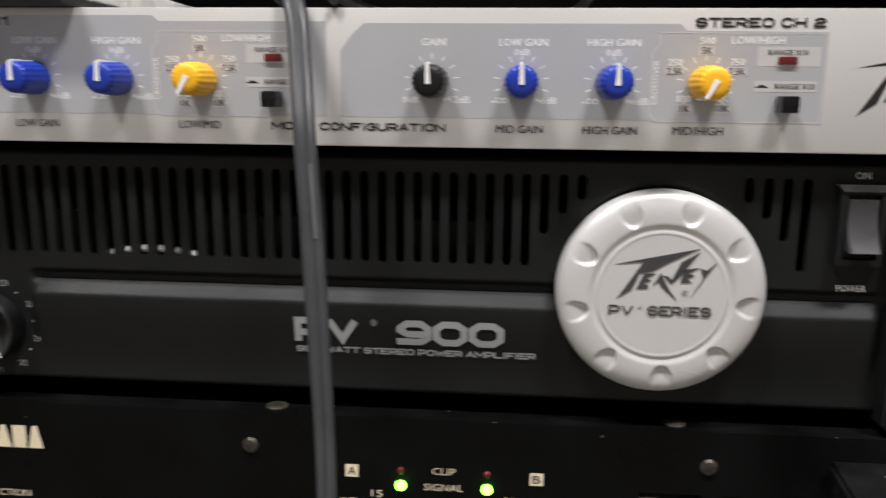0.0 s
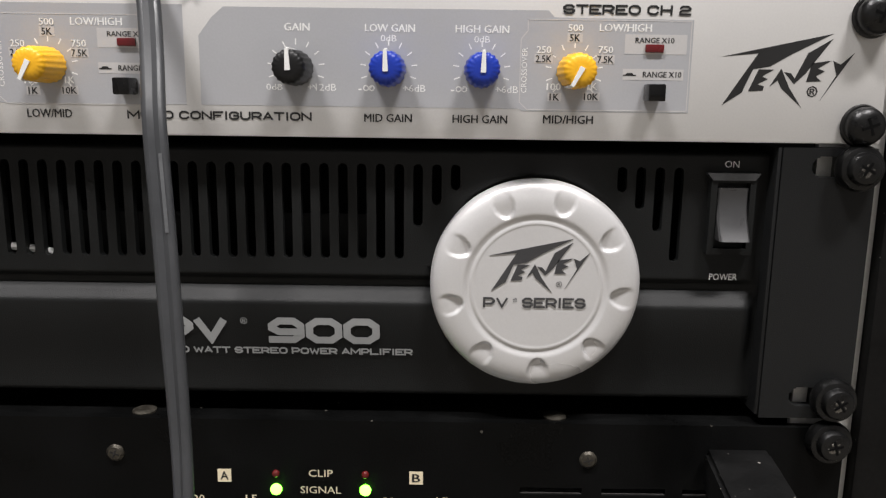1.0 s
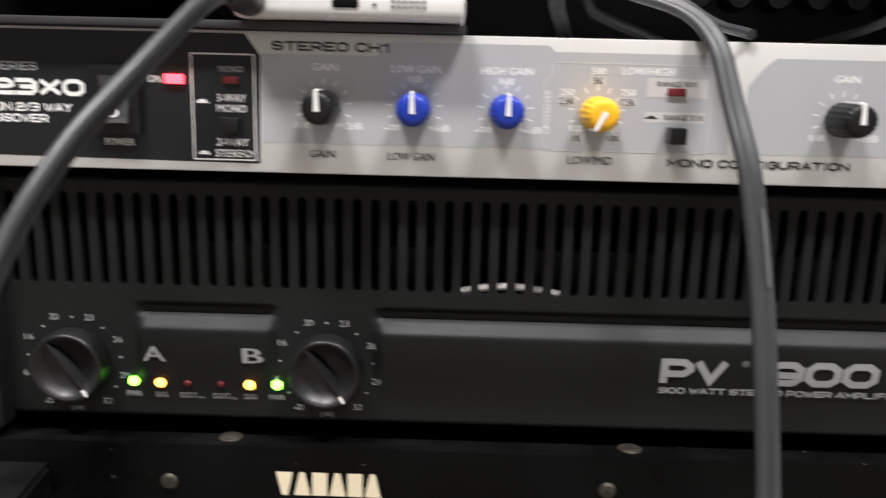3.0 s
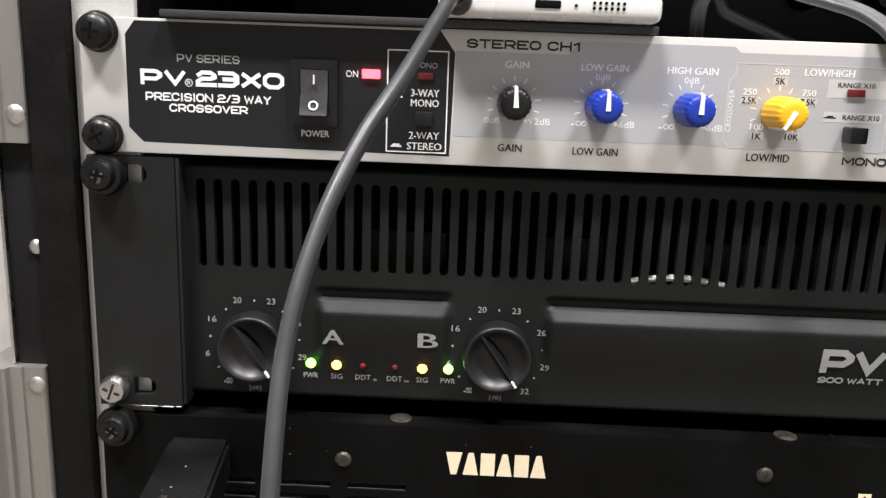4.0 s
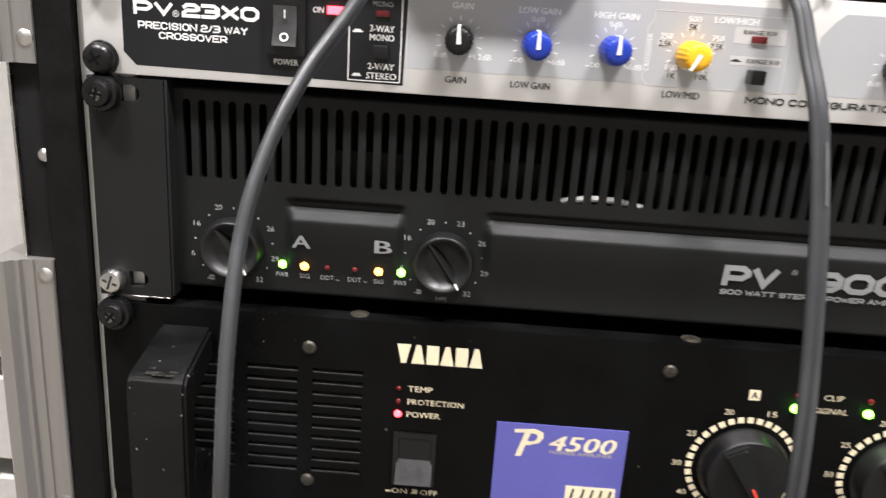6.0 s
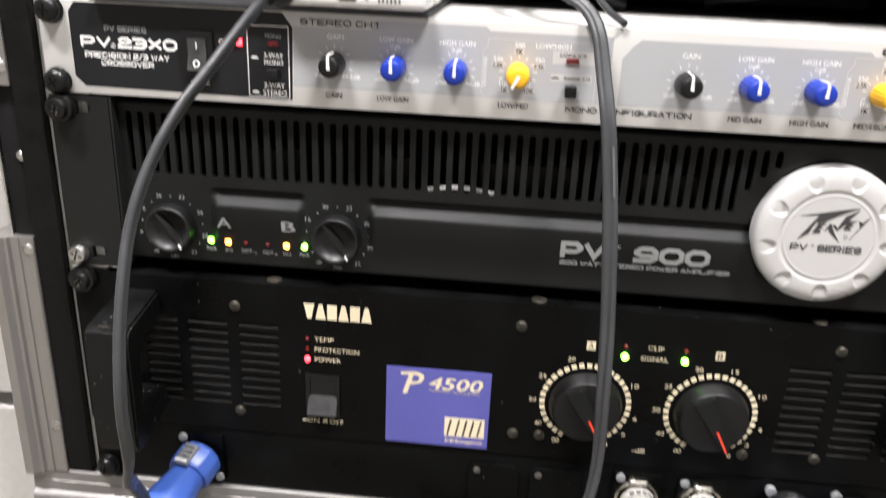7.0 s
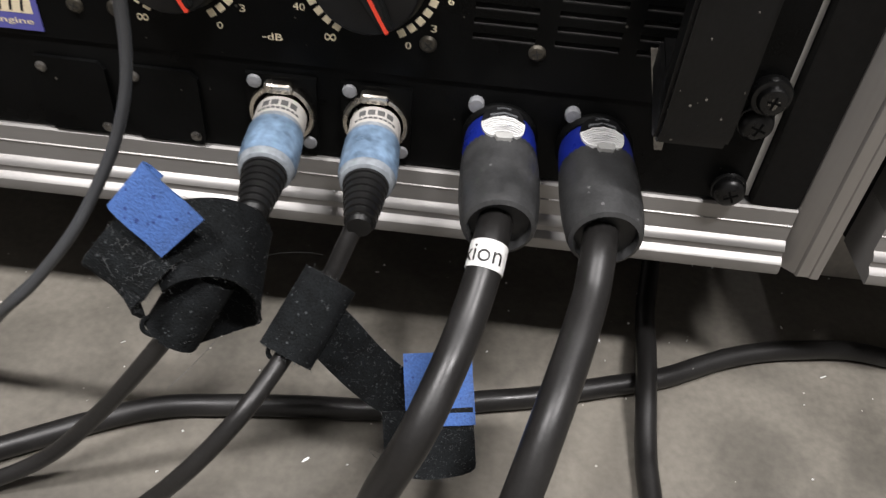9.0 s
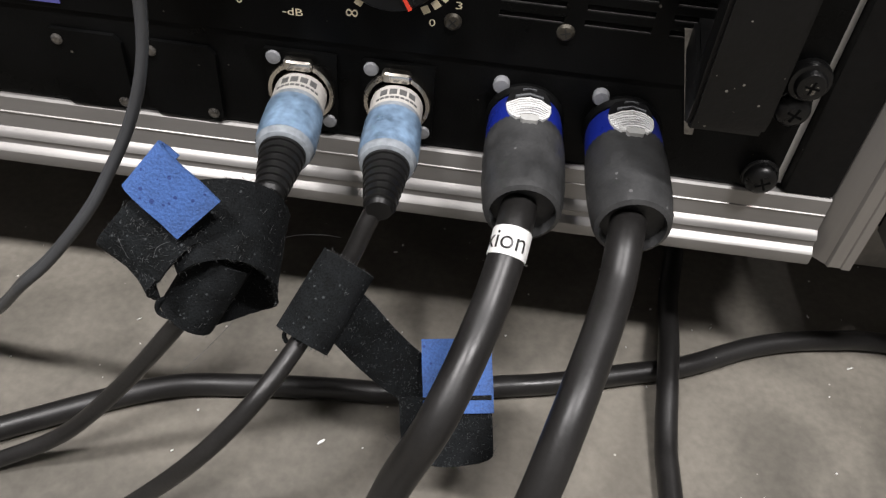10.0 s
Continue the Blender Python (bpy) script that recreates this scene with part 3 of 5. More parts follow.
lettering("POWER", -0.1643, 0.3343, 0.0092, 0.0022, P2, WHITE_INK, xo, bold=0.004)
lettering("ON", -0.1524, 0.3540, 0.0040, 0.0022, P2, WHITE_INK, xo)
part("power_lamp", block(-0.1490, -0.1432, -0.0012, 0.0, 0.3527, 0.3556, 0.0004), LED_RED, xo, "lit red power lamp")
for a, b in (((-0.1408, 0.3295), (-0.1408, 0.3620)), ((-0.1408, 0.3620), (-0.1213, 0.3620)), ((-0.1213, 0.3620), (-0.1213, 0.3295)), ((-0.1213, 0.3295), (-0.1408, 0.3295))):
    stroke(*a, *b, 0.0004, P2, WHITE_INK, xo)
lettering("MONO", -0.1285, 0.3575, 0.0075, 0.0019, P2, GREY_INK, xo)
part("mode_lamp", block(-0.1310, -0.1260, -0.0008, 0.0, 0.3530, 0.3552, 0.0003), LENS_DARK, xo, "unlit red lamp")
lettering("3-WAY", -0.1285, 0.3487, 0.0092, 0.0024, P2, WHITE_INK, xo, bold=0.004)
lettering("MONO", -0.1285, 0.3455, 0.0092, 0.0024, P2, WHITE_INK, xo, bold=0.004)
lettering("2-WAY", -0.1285, 0.3350, 0.0100, 0.0024, P2, WHITE_INK, xo, bold=0.004)
lettering("STEREO", -0.1283, 0.3315, 0.0115, 0.0024, P2, WHITE_INK, xo, bold=0.004)
for z in (0.3470, 0.3310):
    shape([(-0.1394, z), (-0.1358, z), (-0.1358, z + 0.0005), (-0.1364, z + 0.0005), (-0.1364, z + 0.0011), (-0.1388, z + 0.0011), (-0.1388, z + 0.0005), (-0.1394, z + 0.0005)], P2, WHITE_INK, xo, "key_mark")
part("mode_button", block(-0.1314, -0.1258, -0.0045, 0.0, 0.3382, 0.3428, 0.0006), KNOB_SATIN, xo, "black push button")


def small_knob(name, x, z, mat, turn, label):
    """A fluted, slightly tapered knob with a white pointer that runs over its end."""
    k = part(name, lathe([(0.0046, 0.0003), (0.0055, 0.0006), (0.0054, 0.0040), (0.0051, 0.0118), (0.0047, 0.0131), (0.0040, 0.0136), (0.0024, 0.0138)], 72, pose(x, 0, z), flute=18, depth=0.06), mat, xo, label, 50)
    m = pose(x, 0, z) @ pose(0, 0, 0, 0, turn, 0)
    bm = bmesh.new()
    for outline, y0, y1 in (([(-0.0008, -0.0010), (0.0008, -0.0010), (0.0005, 0.0052), (-0.0005, 0.0052)], -0.0141, -0.0120), ([(-0.0005, 0.0042), (0.0005, 0.0042), (0.0004, 0.0056), (-0.0004, 0.0056)], -0.0122, -0.0012)):
        front, back = [bm.verts.new((u, y0, v)) for u, v in outline], [bm.verts.new((u, y1, v)) for u, v in outline]
        bm.faces.new(front), bm.faces.new(back)
        for i in range(4):
            bm.faces.new((front[i], front[(i + 1) % 4], back[(i + 1) % 4], back[i]))
    bm.transform(m)
    part("pointer", bm, KNOB_WHITE, k, "white pointer line")
    return k


def ticks(x, z, r0, r1, mat, parent, first=-135, last=135, count=11, w=0.00035, y=P2):
    for k in range(count):
        a = radians(first + (last - first) * k / (count - 1))
        stroke(x + r0 * math.sin(a), z + r0 * math.cos(a), x + r1 * math.sin(a), z + r1 * math.cos(a), w, y, mat, parent, "tick")


def tab(x0, x1, z0, z1):
    shape([(x0, z0), (x1, z0), (x1, z1), (x0, z1)], P2, PALE_PRINT, xo, "pale_tab")


def channel(dx, low, cross, title, title_x, title_w):
    """The controls of one channel, which are printed twice along the panel."""
    gx, lx, hx, cx, sx = 0.0607 + dx, 0.0890 + dx, 0.1174 + dx, 0.1456 + dx, 0.1697 + dx
    kz = 0.3466
    field = [(0.0312, 0.3362), (0.0312, 0.3560), (0.0352, 0.3612), (0.0390, 0.3645), (0.1372, 0.3645), (0.1392, 0.3625), (0.1812, 0.3622), (0.1812, 0.3345), (0.1300, 0.3345), (0.1290, 0.3352), (0.0312, 0.3352)]
    if dx < 0:
        field = [(0.0414, 0.3352), (0.0414, 0.3625), (0.0772, 0.3625), (0.0812, 0.3668), (0.1300, 0.3668), (0.1320, 0.3650), (0.1870, 0.3650), (0.1870, 0.3352)]
    shape([(a + dx, b) for a, b in field], P1, GREY_PRINT, xo, "grey_field", label="mid grey printed field")
    lettering("GAIN", gx + 0.0005, 0.3588, 0.0078, 0.0023, P2, WHITE_INK, xo, bold=0.004)
    lettering("LOW GAIN", lx + 0.0004, 0.3588, 0.0152, 0.0023, P2, WHITE_INK, xo, bold=0.004)
    lettering("HIGH GAIN", hx, 0.3588, 0.0163, 0.0023, P2, WHITE_INK, xo, bold=0.004)
    for x, a, b in ((gx, "0dB", "+12dB"), (lx, "-∞", "+6dB"), (hx, "-∞", "+6dB")):
        lettering(a, x - 0.0068, 0.3409, 0.0050, 0.0019, P2, WHITE_INK, xo)
        lettering(b, x + 0.0078, 0.3410, 0.0070 if b == "+6dB" else 0.0088, 0.0021, P2, WHITE_INK, xo)
        ticks(x, kz, 0.0070, 0.0088, WHITE_INK, xo)
    for x in (lx, hx):
        lettering("0dB", x, 0.3558, 0.0048, 0.0019, P2, WHITE_INK, xo)
    small_knob("gain_knob", gx, kz, KNOB_SATIN, -2, "black fluted gain knob")
    small_knob("gain_knob", lx, kz, KNOB_BLUE, -1, "blue fluted gain knob")
    small_knob("gain_knob", hx, kz, KNOB_BLUE, 1, "blue fluted gain knob")
    small_knob("crossover_knob", cx, kz, KNOB_YELLOW, -152, "yellow fluted crossover knob")
    ticks(cx, kz, 0.0070, 0.0088, WHITE_INK, xo)
    # outlined box of the crossover control
    loop = [(0.1312, 0.3618), (0.1806, 0.3618), (0.1806, 0.3350), (0.1316, 0.3350), (0.1292, 0.3372), (0.1292, 0.3560), (0.1312, 0.3585)]
    for a, b in zip(loop, loop[1:] + loop[:1]):
        stroke(a[0] + dx, a[1], b[0] + dx, b[1], 0.0003, P2, PALE_PRINT, xo)
    lettering("CROSSOVER", 0.1300 + dx + 0.0004, 0.3468, 0.0135, 0.0017, P2, WHITE_INK, xo, turn=90)
    tab(cx - 0.0024, cx + 0.0022, 0.3552, 0.3580), tab(cx - 0.0122, cx - 0.0066, 0.3490, 0.3517), tab(cx + 0.0068, cx + 0.0122, 0.3490, 0.3517), tab(cx - 0.0078, cx - 0.0036, 0.3376, 0.3402), tab(cx + 0.0030, cx + 0.0082, 0.3378, 0.3404)
    for words, x, z, w, mat in (("500", 0, 0.3595, 0.0046, WHITE_INK), ("5K", -0.0001, 0.3566, 0.0032, INK), ("250", -0.0094, 0.3530, 0.0045, WHITE_INK), ("2.5K", -0.0094, 0.3503, 0.0049, INK), ("750", 0.0094, 0.3532, 0.0045, WHITE_INK), ("7.5K", 0.0094, 0.3503, 0.0049, INK), ("100", -0.0060, 0.3420, 0.0044, WHITE_INK), ("1K", -0.0057, 0.3389, 0.0030, INK), ("1K", 0.0058, 0.3422, 0.0030, WHITE_INK), ("10K", 0.0056, 0.3391, 0.0045, INK)):
        lettering(words, cx + x, z, w, 0.0021, P3, mat, xo, bold=0.004)
    lettering("LOW/HIGH", 0.1607 + dx, 0.3597, 0.0158, 0.0023, P2, WHITE_INK, xo, bold=0.004)
    tab(0.1607 + dx, 0.1795 + dx, 0.3520, 0.3578), tab(0.1605 + dx, 0.1790 + dx, 0.3443, 0.3476)
    lettering("RANGE X10", sx, 0.3561, 0.0118, 0.0016, P3, INK, xo, bold=0.004)
    part("range_lamp", block(sx - 0.0028, sx + 0.0028, -0.0009, 0.0, 0.3525, 0.3549, 0.0003), LENS_DARK, xo, "dark red lamp window")
    lettering("RANGE X10", sx + 0.0028, 0.3460, 0.0118, 0.0017, P3, INK, xo, bold=0.004)
    shape([(sx - 0.0090, 0.3455), (sx - 0.0052, 0.3455), (sx - 0.0052, 0.3459), (sx - 0.0059, 0.3459), (sx - 0.0063, 0.3464), (sx - 0.0079, 0.3464), (sx - 0.0083, 0.3459), (sx - 0.0090, 0.3459)], P3, INK, xo, "key_mark")
    part("range_button", block(sx - 0.0026, sx + 0.0026, -0.0070, 0.0, 0.3380, 0.3431, 0.0006), KNOB_BLACK, xo, "black push button")
    lettering(low, lx + (-0.0002 if dx == 0 else -0.0008), 0.3319, 0.0148, 0.0025, P2, INK, xo, bold=0.004)
    if dx == 0:
        lettering("HIGH GAIN", hx - 0.0002, 0.3319, 0.0170, 0.0025, P2, INK, xo, bold=0.004)
    else:
        lettering("GAIN", gx - 0.0005, 0.3321, 0.0080, 0.0025, P2, INK, xo, bold=0.004)
    lettering(cross, cx - 0.0012, 0.3321, 0.0140 if dx else 0.0155, 0.0026, P2, INK, xo, bold=0.004)
    square_lettering(title, title_x, 0.3649, title_w, 0.0029, P2, INK, xo, 0.22)


channel(0.0, "MID GAIN", "MID/HIGH", "STEREO CH 2", 0.1608, 0.0386)
channel(-0.1604, "LOW GAIN", "LOW/MID", "STEREO CH1", -0.0976, 0.0362)
square_lettering("MONO CONFIGURATION", 0.0366, 0.3320, 0.0572, 0.0026, P2, INK, xo, 0.22)
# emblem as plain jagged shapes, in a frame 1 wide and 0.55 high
EMBLEM = [
    [(0.0, 0.376), (0.271, 0.402), (0.022, 0.011), (0.168, 0.108), (0.241, 0.284), (0.366, 0.305), (0.533, 0.402), (0.828, 0.553)],
    [(0.284, 0.284), (0.215, 0.118), (0.327, 0.125), (0.335, 0.159), (0.284, 0.172), (0.359, 0.211), (0.316, 0.232), (0.402, 0.284)],
    [(0.376, 0.155), (0.456, 0.292), (0.527, 0.151), (0.634, 0.0), (0.465, 0.146), (0.434, 0.202)],
    [(0.477, 0.267), (0.533, 0.258), (0.563, 0.219), (0.649, 0.409), (0.828, 0.516), (0.641, 0.254), (0.561, 0.176)],
    [(0.684, 0.335), (0.652, 0.194), (0.766, 0.2), (0.723, 0.237), (0.789, 0.275), (0.735, 0.295), (0.832, 0.355)],
    [(0.843, 0.355), (0.903, 0.327), (1.0, 0.413), (0.763, 0.043), (0.877, 0.245)],
]


def emblem(x, z, width, y, parent, mat):
    for outline in EMBLEM:
        shape([(x + width * a, z + width * b) for a, b in outline], y, mat, parent, "emblem_shape")


emblem(0.1905, 0.3366, 0.0400, P1, xo, INK)
lettering("®", 0.2187, 0.3415, 0.0034, 0.0034, P1, INK, xo)

# ---- power amplifier with slotted front, two rack units ----
AB, AT = 0.2362, 0.3244
amp = thing("power_amplifier", (0, 0.15, AB), "charcoal two-unit power amplifier with a slotted front and silver disc", "power amplifier")
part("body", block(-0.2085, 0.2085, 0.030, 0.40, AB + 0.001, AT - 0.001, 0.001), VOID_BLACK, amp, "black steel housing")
DX, DZ, DR = 0.1361, 0.2795, 0.0338


def ledge(x, z):
    """Depth of the moulded lower face: a rounded step runs along it, broken round the knobs and the disc."""
    y = 0.0066
    for x0, x1 in ((-0.166, -0.1165), (-0.0850, 0.1120), (0.1610, 0.2095)):
        inside = smoothstep(x0, x0 + 0.004, x) * (1 - smoothstep(x1 - 0.004, x1, x))
        rise = (1 - smoothstep(0.2712, 0.2758, z)) * smoothstep(0.2430, 0.2712, z)
        y -= 0.0034 * inside * rise
        groove = smoothstep(0.2754, 0.2764, z) * (1 - smoothstep(0.2785, 0.2805, z))
        y += 0.0020 * inside * groove
    d = math.hypot(x - DX, z - DZ)
    y += 0.0008 * (1 - smoothstep(DR + 0.0002, DR + 0.0010, d))
    if z < 0.2405:
        y += 0.010 * (1 - smoothstep(0.2362, 0.2405, z)) ** 2
    return y


SLOT_Z0, SLOT_Z1, SLOT_W = 0.2857, 0.3172, 0.0031
PITCH, FIRST, COUNT = 0.006065, -0.2053, 50
part("lower_face", relief(-0.2105, 0.2105, AB, SLOT_Z0 - 0.0018, 300, 66, ledge), CHARCOAL, amp, "moulded charcoal plastic lower face", 50)


def top_roll(x, z):
    return 0.0066 + 0.008 * smoothstep(0.3205, 0.3240, z) ** 2


part("top_band", relief(-0.2105, 0.2105, SLOT_Z1 + 0.0018, 0.3240, 60, 8, top_roll), CHARCOAL, amp, sharp=50)


def slot_cell(z0):
    """One pitch of the face with a round-ended slot through it."""
    bm, w, h = bmesh.new(), PITCH / 2, SLOT_W / 2
    zb, zt = SLOT_Z0 - 0.0018, SLOT_Z1 + 0.0018
    hole = [(h * math.cos(a), SLOT_Z1 - h + h * math.sin(a)) for a in np.linspace(0, math.pi, 6).tolist()] + [(-h * math.cos(a), z0 + h - h * math.sin(a)) for a in np.linspace(0, math.pi, 6).tolist()]
    rim = [(w, SLOT_Z1 - h), (w, zt), (w * 0.3, zt), (-w * 0.3, zt), (-w, zt), (-w, SLOT_Z1 - h), (-w, z0 + h), (-w, zb), (-w * 0.3, zb), (w * 0.3, zb), (w, zb), (w, z0 + h)]
    f = [bm.verts.new((x, 0.0066, z)) for x, z in hole]
    g = [bm.verts.new((x, 0.0066, z)) for x, z in rim]
    b = [bm.verts.new((x, 0.0096, z)) for x, z in hole]
    for k in range(12):
        j = (k + 1) % 12
        bm.faces.new((f[k], f[j], g[j], g[k])), bm.faces.new((f[k], f[j], b[j], b[k]))
    return bm


def fill(x0, x1, depth=ledge):
    return part("face_piece", relief(x0, x1, SLOT_Z0 - 0.0018, SLOT_Z1 + 0.0018, max(3, int((x1 - x0) / 0.0012)), 30, depth, 0.004), CHARCOAL, amp, sharp=50)


cell = part("slot_piece", slot_cell(SLOT_Z0), CHARCOAL, amp)
for k in range(COUNT):
    ob = cell if k == 0 else cell.copy()
    if k:
        scene.collection.objects.link(ob)
    ob.location = (FIRST + k * PITCH, 0, 0)
last = FIRST + COUNT * PITCH
for k, z0 in enumerate((0.2968, 0.3040, 0.3088)):
    part("slot_piece", slot_cell(z0), CHARCOAL, amp).location = (last + k * PITCH, 0, 0)
for k, z0 in enumerate((0.3090, 0.3035, 0.2962, 0.2862)):
    part("slot_piece", slot_cell(z0), CHARCOAL, amp).location = (0.1637 + k * PITCH, 0, 0)
fill(-0.2105, FIRST - PITCH / 2)
fill(last + 2.5 * PITCH, 0.1637 - PITCH / 2)
fill(0.1637 + 3.5 * PITCH, 0.2105)
# near-black sheet that stands in for the shaded depth behind the slots
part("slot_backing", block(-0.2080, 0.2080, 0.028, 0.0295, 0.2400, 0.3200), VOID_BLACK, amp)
# a pale hoop and dark fittings behind the slots
part("inner_hoop", tube([(-0.056 + 0.034 * s, 0.010, 0.2858 + 0.0022 * math.sin(math.pi * s)) for s in np.linspace(0, 1, 7).tolist()], 0.0013, 8, 3), LABEL_WHITE, amp, "pale hoop seen through the slots")
for x, w in ((-0.150, 0.03), (-0.085, 0.022), (-0.03, 0.05), (0.05, 0.03)):
    part("inner_frame", block(x, x + w, 0.020, 0.026, 0.2835, 0.2990, 0.001), CHARCOAL_EAR, amp)
for way in (-1, 1):
    holes = [tuple(sorted((way * inner, way * 0.2290))) + (z - h, z + h) for z in (0.2427, 0.3185) for inner, h in ((0.2212, 0.0014), (0.2217, 0.0022), (0.2224, 0.0028), (0.2234, 0.0033))]
    part("rack_ear", plate(*sorted((way * 0.2118, way * 0.2413)), AB - 0.0010, AT, holes, 0.0, 0.0038), CHARCOAL_EAR, amp, "black steel rack ear")
    if way < 0:
        for x0, x1, z in ((-0.2385, -0.2290, 0.23525), (-0.2290, -0.2205, 0.23515), (-0.2200, -0.2150, 0.23520), (-0.2140, -0.2122, 0.23525)):
            part("chipped_edge", block(x0, x1, -0.00025, 0.0006, z - 0.00025, z + 0.00035, 0.0001, 1), SCREW_WORN, amp, "paint chipped to bare metal")
    part("ear_edge", block(*sorted((way * 0.2104, way * 0.2117)), 0.0004, 0.020, AB, AT, 0.0004), CHARCOAL_EAR, amp)

# silver disc with nine thumb dents
bm = bmesh.new()
NR, NA = 64, 324
rings = []
for i in range(NR):
    r = DR * (i + 1) / NR
    ring = []
    for k in range(NA):
        a = 2 * math.pi * k / NA
        s = r / DR
        y = 0.0004 - 0.0042 * math.sqrt(max(0, 1 - max(0, (s - 0.72) / 0.28) ** 2.4)) + 0.0004
        y += 0.0007 * (smoothstep(0.605, 0.625, s) * (1 - smoothstep(0.64, 0.70, s)))
        y += 0.0005 * (1 - smoothstep(0.59, 0.62, s))
        step = 2 * math.pi / 9
        off = (a - radians(73 + 0) + step / 2) % step - step / 2
        u, v = off * 0.84 * DR, (s - 0.84) * DR
        dent = 1 - smoothstep(0.84, 1.0, math.hypot(u / 0.0035, v / 0.0048))
        y += 0.0013 * dent * smoothstep(-0.0048, 0.0045, -v)
        ring.append(bm.verts.new((DX + r * math.cos(a), y, DZ + r * math.sin(a))))
    rings.append(ring)
for a, b in zip(rings, rings[1:]):
    for k in range(NA):
        bm.faces.new((a[k], a[(k + 1) % NA], b[(k + 1) % NA], b[k]))
bm.faces.new(rings[0])
back = [bm.verts.new((v.co.x, 0.0062, v.co.z)) for v in rings[-1]]
for k in range(NA):
    bm.faces.new((rings[-1][k], rings[-1][(k + 1) % NA], back[(k + 1) % NA], back[k]))
disc = part("badge_disc", bm, DISC_SILVER, amp, "satin silver disc with nine thumb dents", 70)
FY = -0.0031
emblem(DX - 0.0150, DZ - 0.0018, 0.0316, FY - 0.00002, disc, DARK_INK)
square_lettering("PV", DX - 0.0128, DZ - 0.0052, 0.0080, 0.0034, FY - 0.00002, DARK_INK, disc, 0.2)
square_lettering("SERIES", DX + 0.0058, DZ - 0.0052, 0.0204, 0.0034, FY - 0.00002, DARK_INK, disc, 0.2)
lettering("®", DX + 0.0072, DZ + 0.0010, 0.0020, 0.0020, FY - 0.00002, DARK_INK, disc)
lettering("®", DX - 0.0066, DZ - 0.0044, 0.0014, 0.0014, FY - 0.00002, DARK_INK, disc)

square_lettering("PV", 0.0240, 0.2619, 0.0225, 0.0092, 0.004, GREY_INK, amp, 0.27, face=ledge)
lettering("®", 0.0408, 0.2652, 0.0024, 0.0024, 0.004, GREY_INK, amp, face=ledge)
square_lettering("900", 0.0672, 0.2619, 0.0370, 0.0092, 0.004, GREY_INK, amp, 0.27, face=ledge)
square_lettering("900 WATT STEREO POWER AMPLIFIER", 0.0548, 0.2545, 0.0836, 0.0024, 0.004, GREY_INK, amp, 0.24, face=ledge)


def gain_dial(x, z):
    """A dished glossy dial with a thin blade across it."""
    seat = pose(x, 0.0062, z) @ Matrix.Diagonal((0.88, 0.74, 0.88, 1))
    prof = [(0.0143, 0.0), (0.0144, 0.0016), (0.0138, 0.0064), (0.0135, 0.0088), (0.0131, 0.0094), (0.0125, 0.0093), (0.0112, 0.0076), (0.0092, 0.0055), (0.0066, 0.0040), (0.0036, 0.0032), (0.0006, 0.0030)]
    k = part("gain_dial", lathe(prof, 72, seat), DIAL_BLACK, amp, "large glossy black dished dial", 60)
    turn = seat @ pose(0, 0, 0, 0, 145, 0)
    grip = prism([(-0.0024, 0.0), (0.0024, 0.0), (0.0004, 0.0056), (-0.0004, 0.0056)], -0.0124, 0.0124, pose(0, 0, 0, 90, 0, 0))
    grip.transform(turn @ pose(0, -0.0032, 0))
    part("grip", grip, DIAL_BLACK, k)
    mark = block(-0.00045, 0.00045, -0.0097, -0.0070, 0.0104, 0.0134)
    mark.transform(turn)
    part("pointer", mark, KNOB_WHITE, k, "small white pointer mark")
    for k, (word, a) in enumerate((("-∞", -146), (None, -125), ("6", -104), (None, -82), ("16", -59), (None, -39), ("20", -20), (None, 0), ("23", 20), (None, 39), ("26", 60), (None, 82), ("29", 104), (None, 122), ("32", 143))):
        c, s = math.cos(radians(a)), math.sin(radians(a))
        if word:
            lettering(word, x + 0.0176 * s, z + 0.0172 * c, 0.0030 if len(word) > 1 else 0.0016, 0.0022, 0.004, GREY_INK, amp, bold=0.0, face=ledge)
        else:
            stroke(x + 0.0158 * s, z + 0.0158 * c, x + 0.0165 * s, z + 0.0165 * c, 0.0006, ledge(x + 0.016 * s, z + 0.016 * c) - 0.0002, GREY_INK, amp, "tick")
    lettering("[dB]", x, z - 0.0168, 0.0042, 0.0019, 0.004, GREY_INK, amp, bold=0.0, face=ledge)


gain_dial(-0.1872, 0.2580)
gain_dial(-0.1003, 0.2583)
lettering("A", -0.1587, 0.2628, 0.0078, 0.0056, 0.004, GREY_INK, amp, bold=0.018, face=ledge)
lettering("B", -0.1250, 0.2630, 0.0074, 0.0056, 0.004, GREY_INK, amp, bold=0.018, face=ledge)
for x, lamp, word, w in ((-0.1670, LED_GREEN, "PWR", 0.0052), (-0.1576, LED_AMBER, "SIG", 0.0042), (-0.1481, LED_DARK, "DDT", 0.0055), (-0.1367, LED_DARK, "DDT", 0.0055), (-0.1268, LED_AMBER, "SIG", 0.0042), (-0.1175, LED_GREEN, "PWR", 0.0052)):
    dome(x, 0.2518, ledge(x, 0.2518), 0.0017 if lamp is not LED_DARK else 0.0011, 0.0012, lamp, amp, "status_lamp")
    lettering(word, x, 0.2473, w, 0.0020, 0.004, GREY_INK, amp, bold=0.0, face=ledge)
    if word == "DDT":
        lettering("TM", x + 0.0042, 0.2464, 0.0017, 0.0009, 0.004, GREY_INK, amp, bold=0.0, face=ledge)

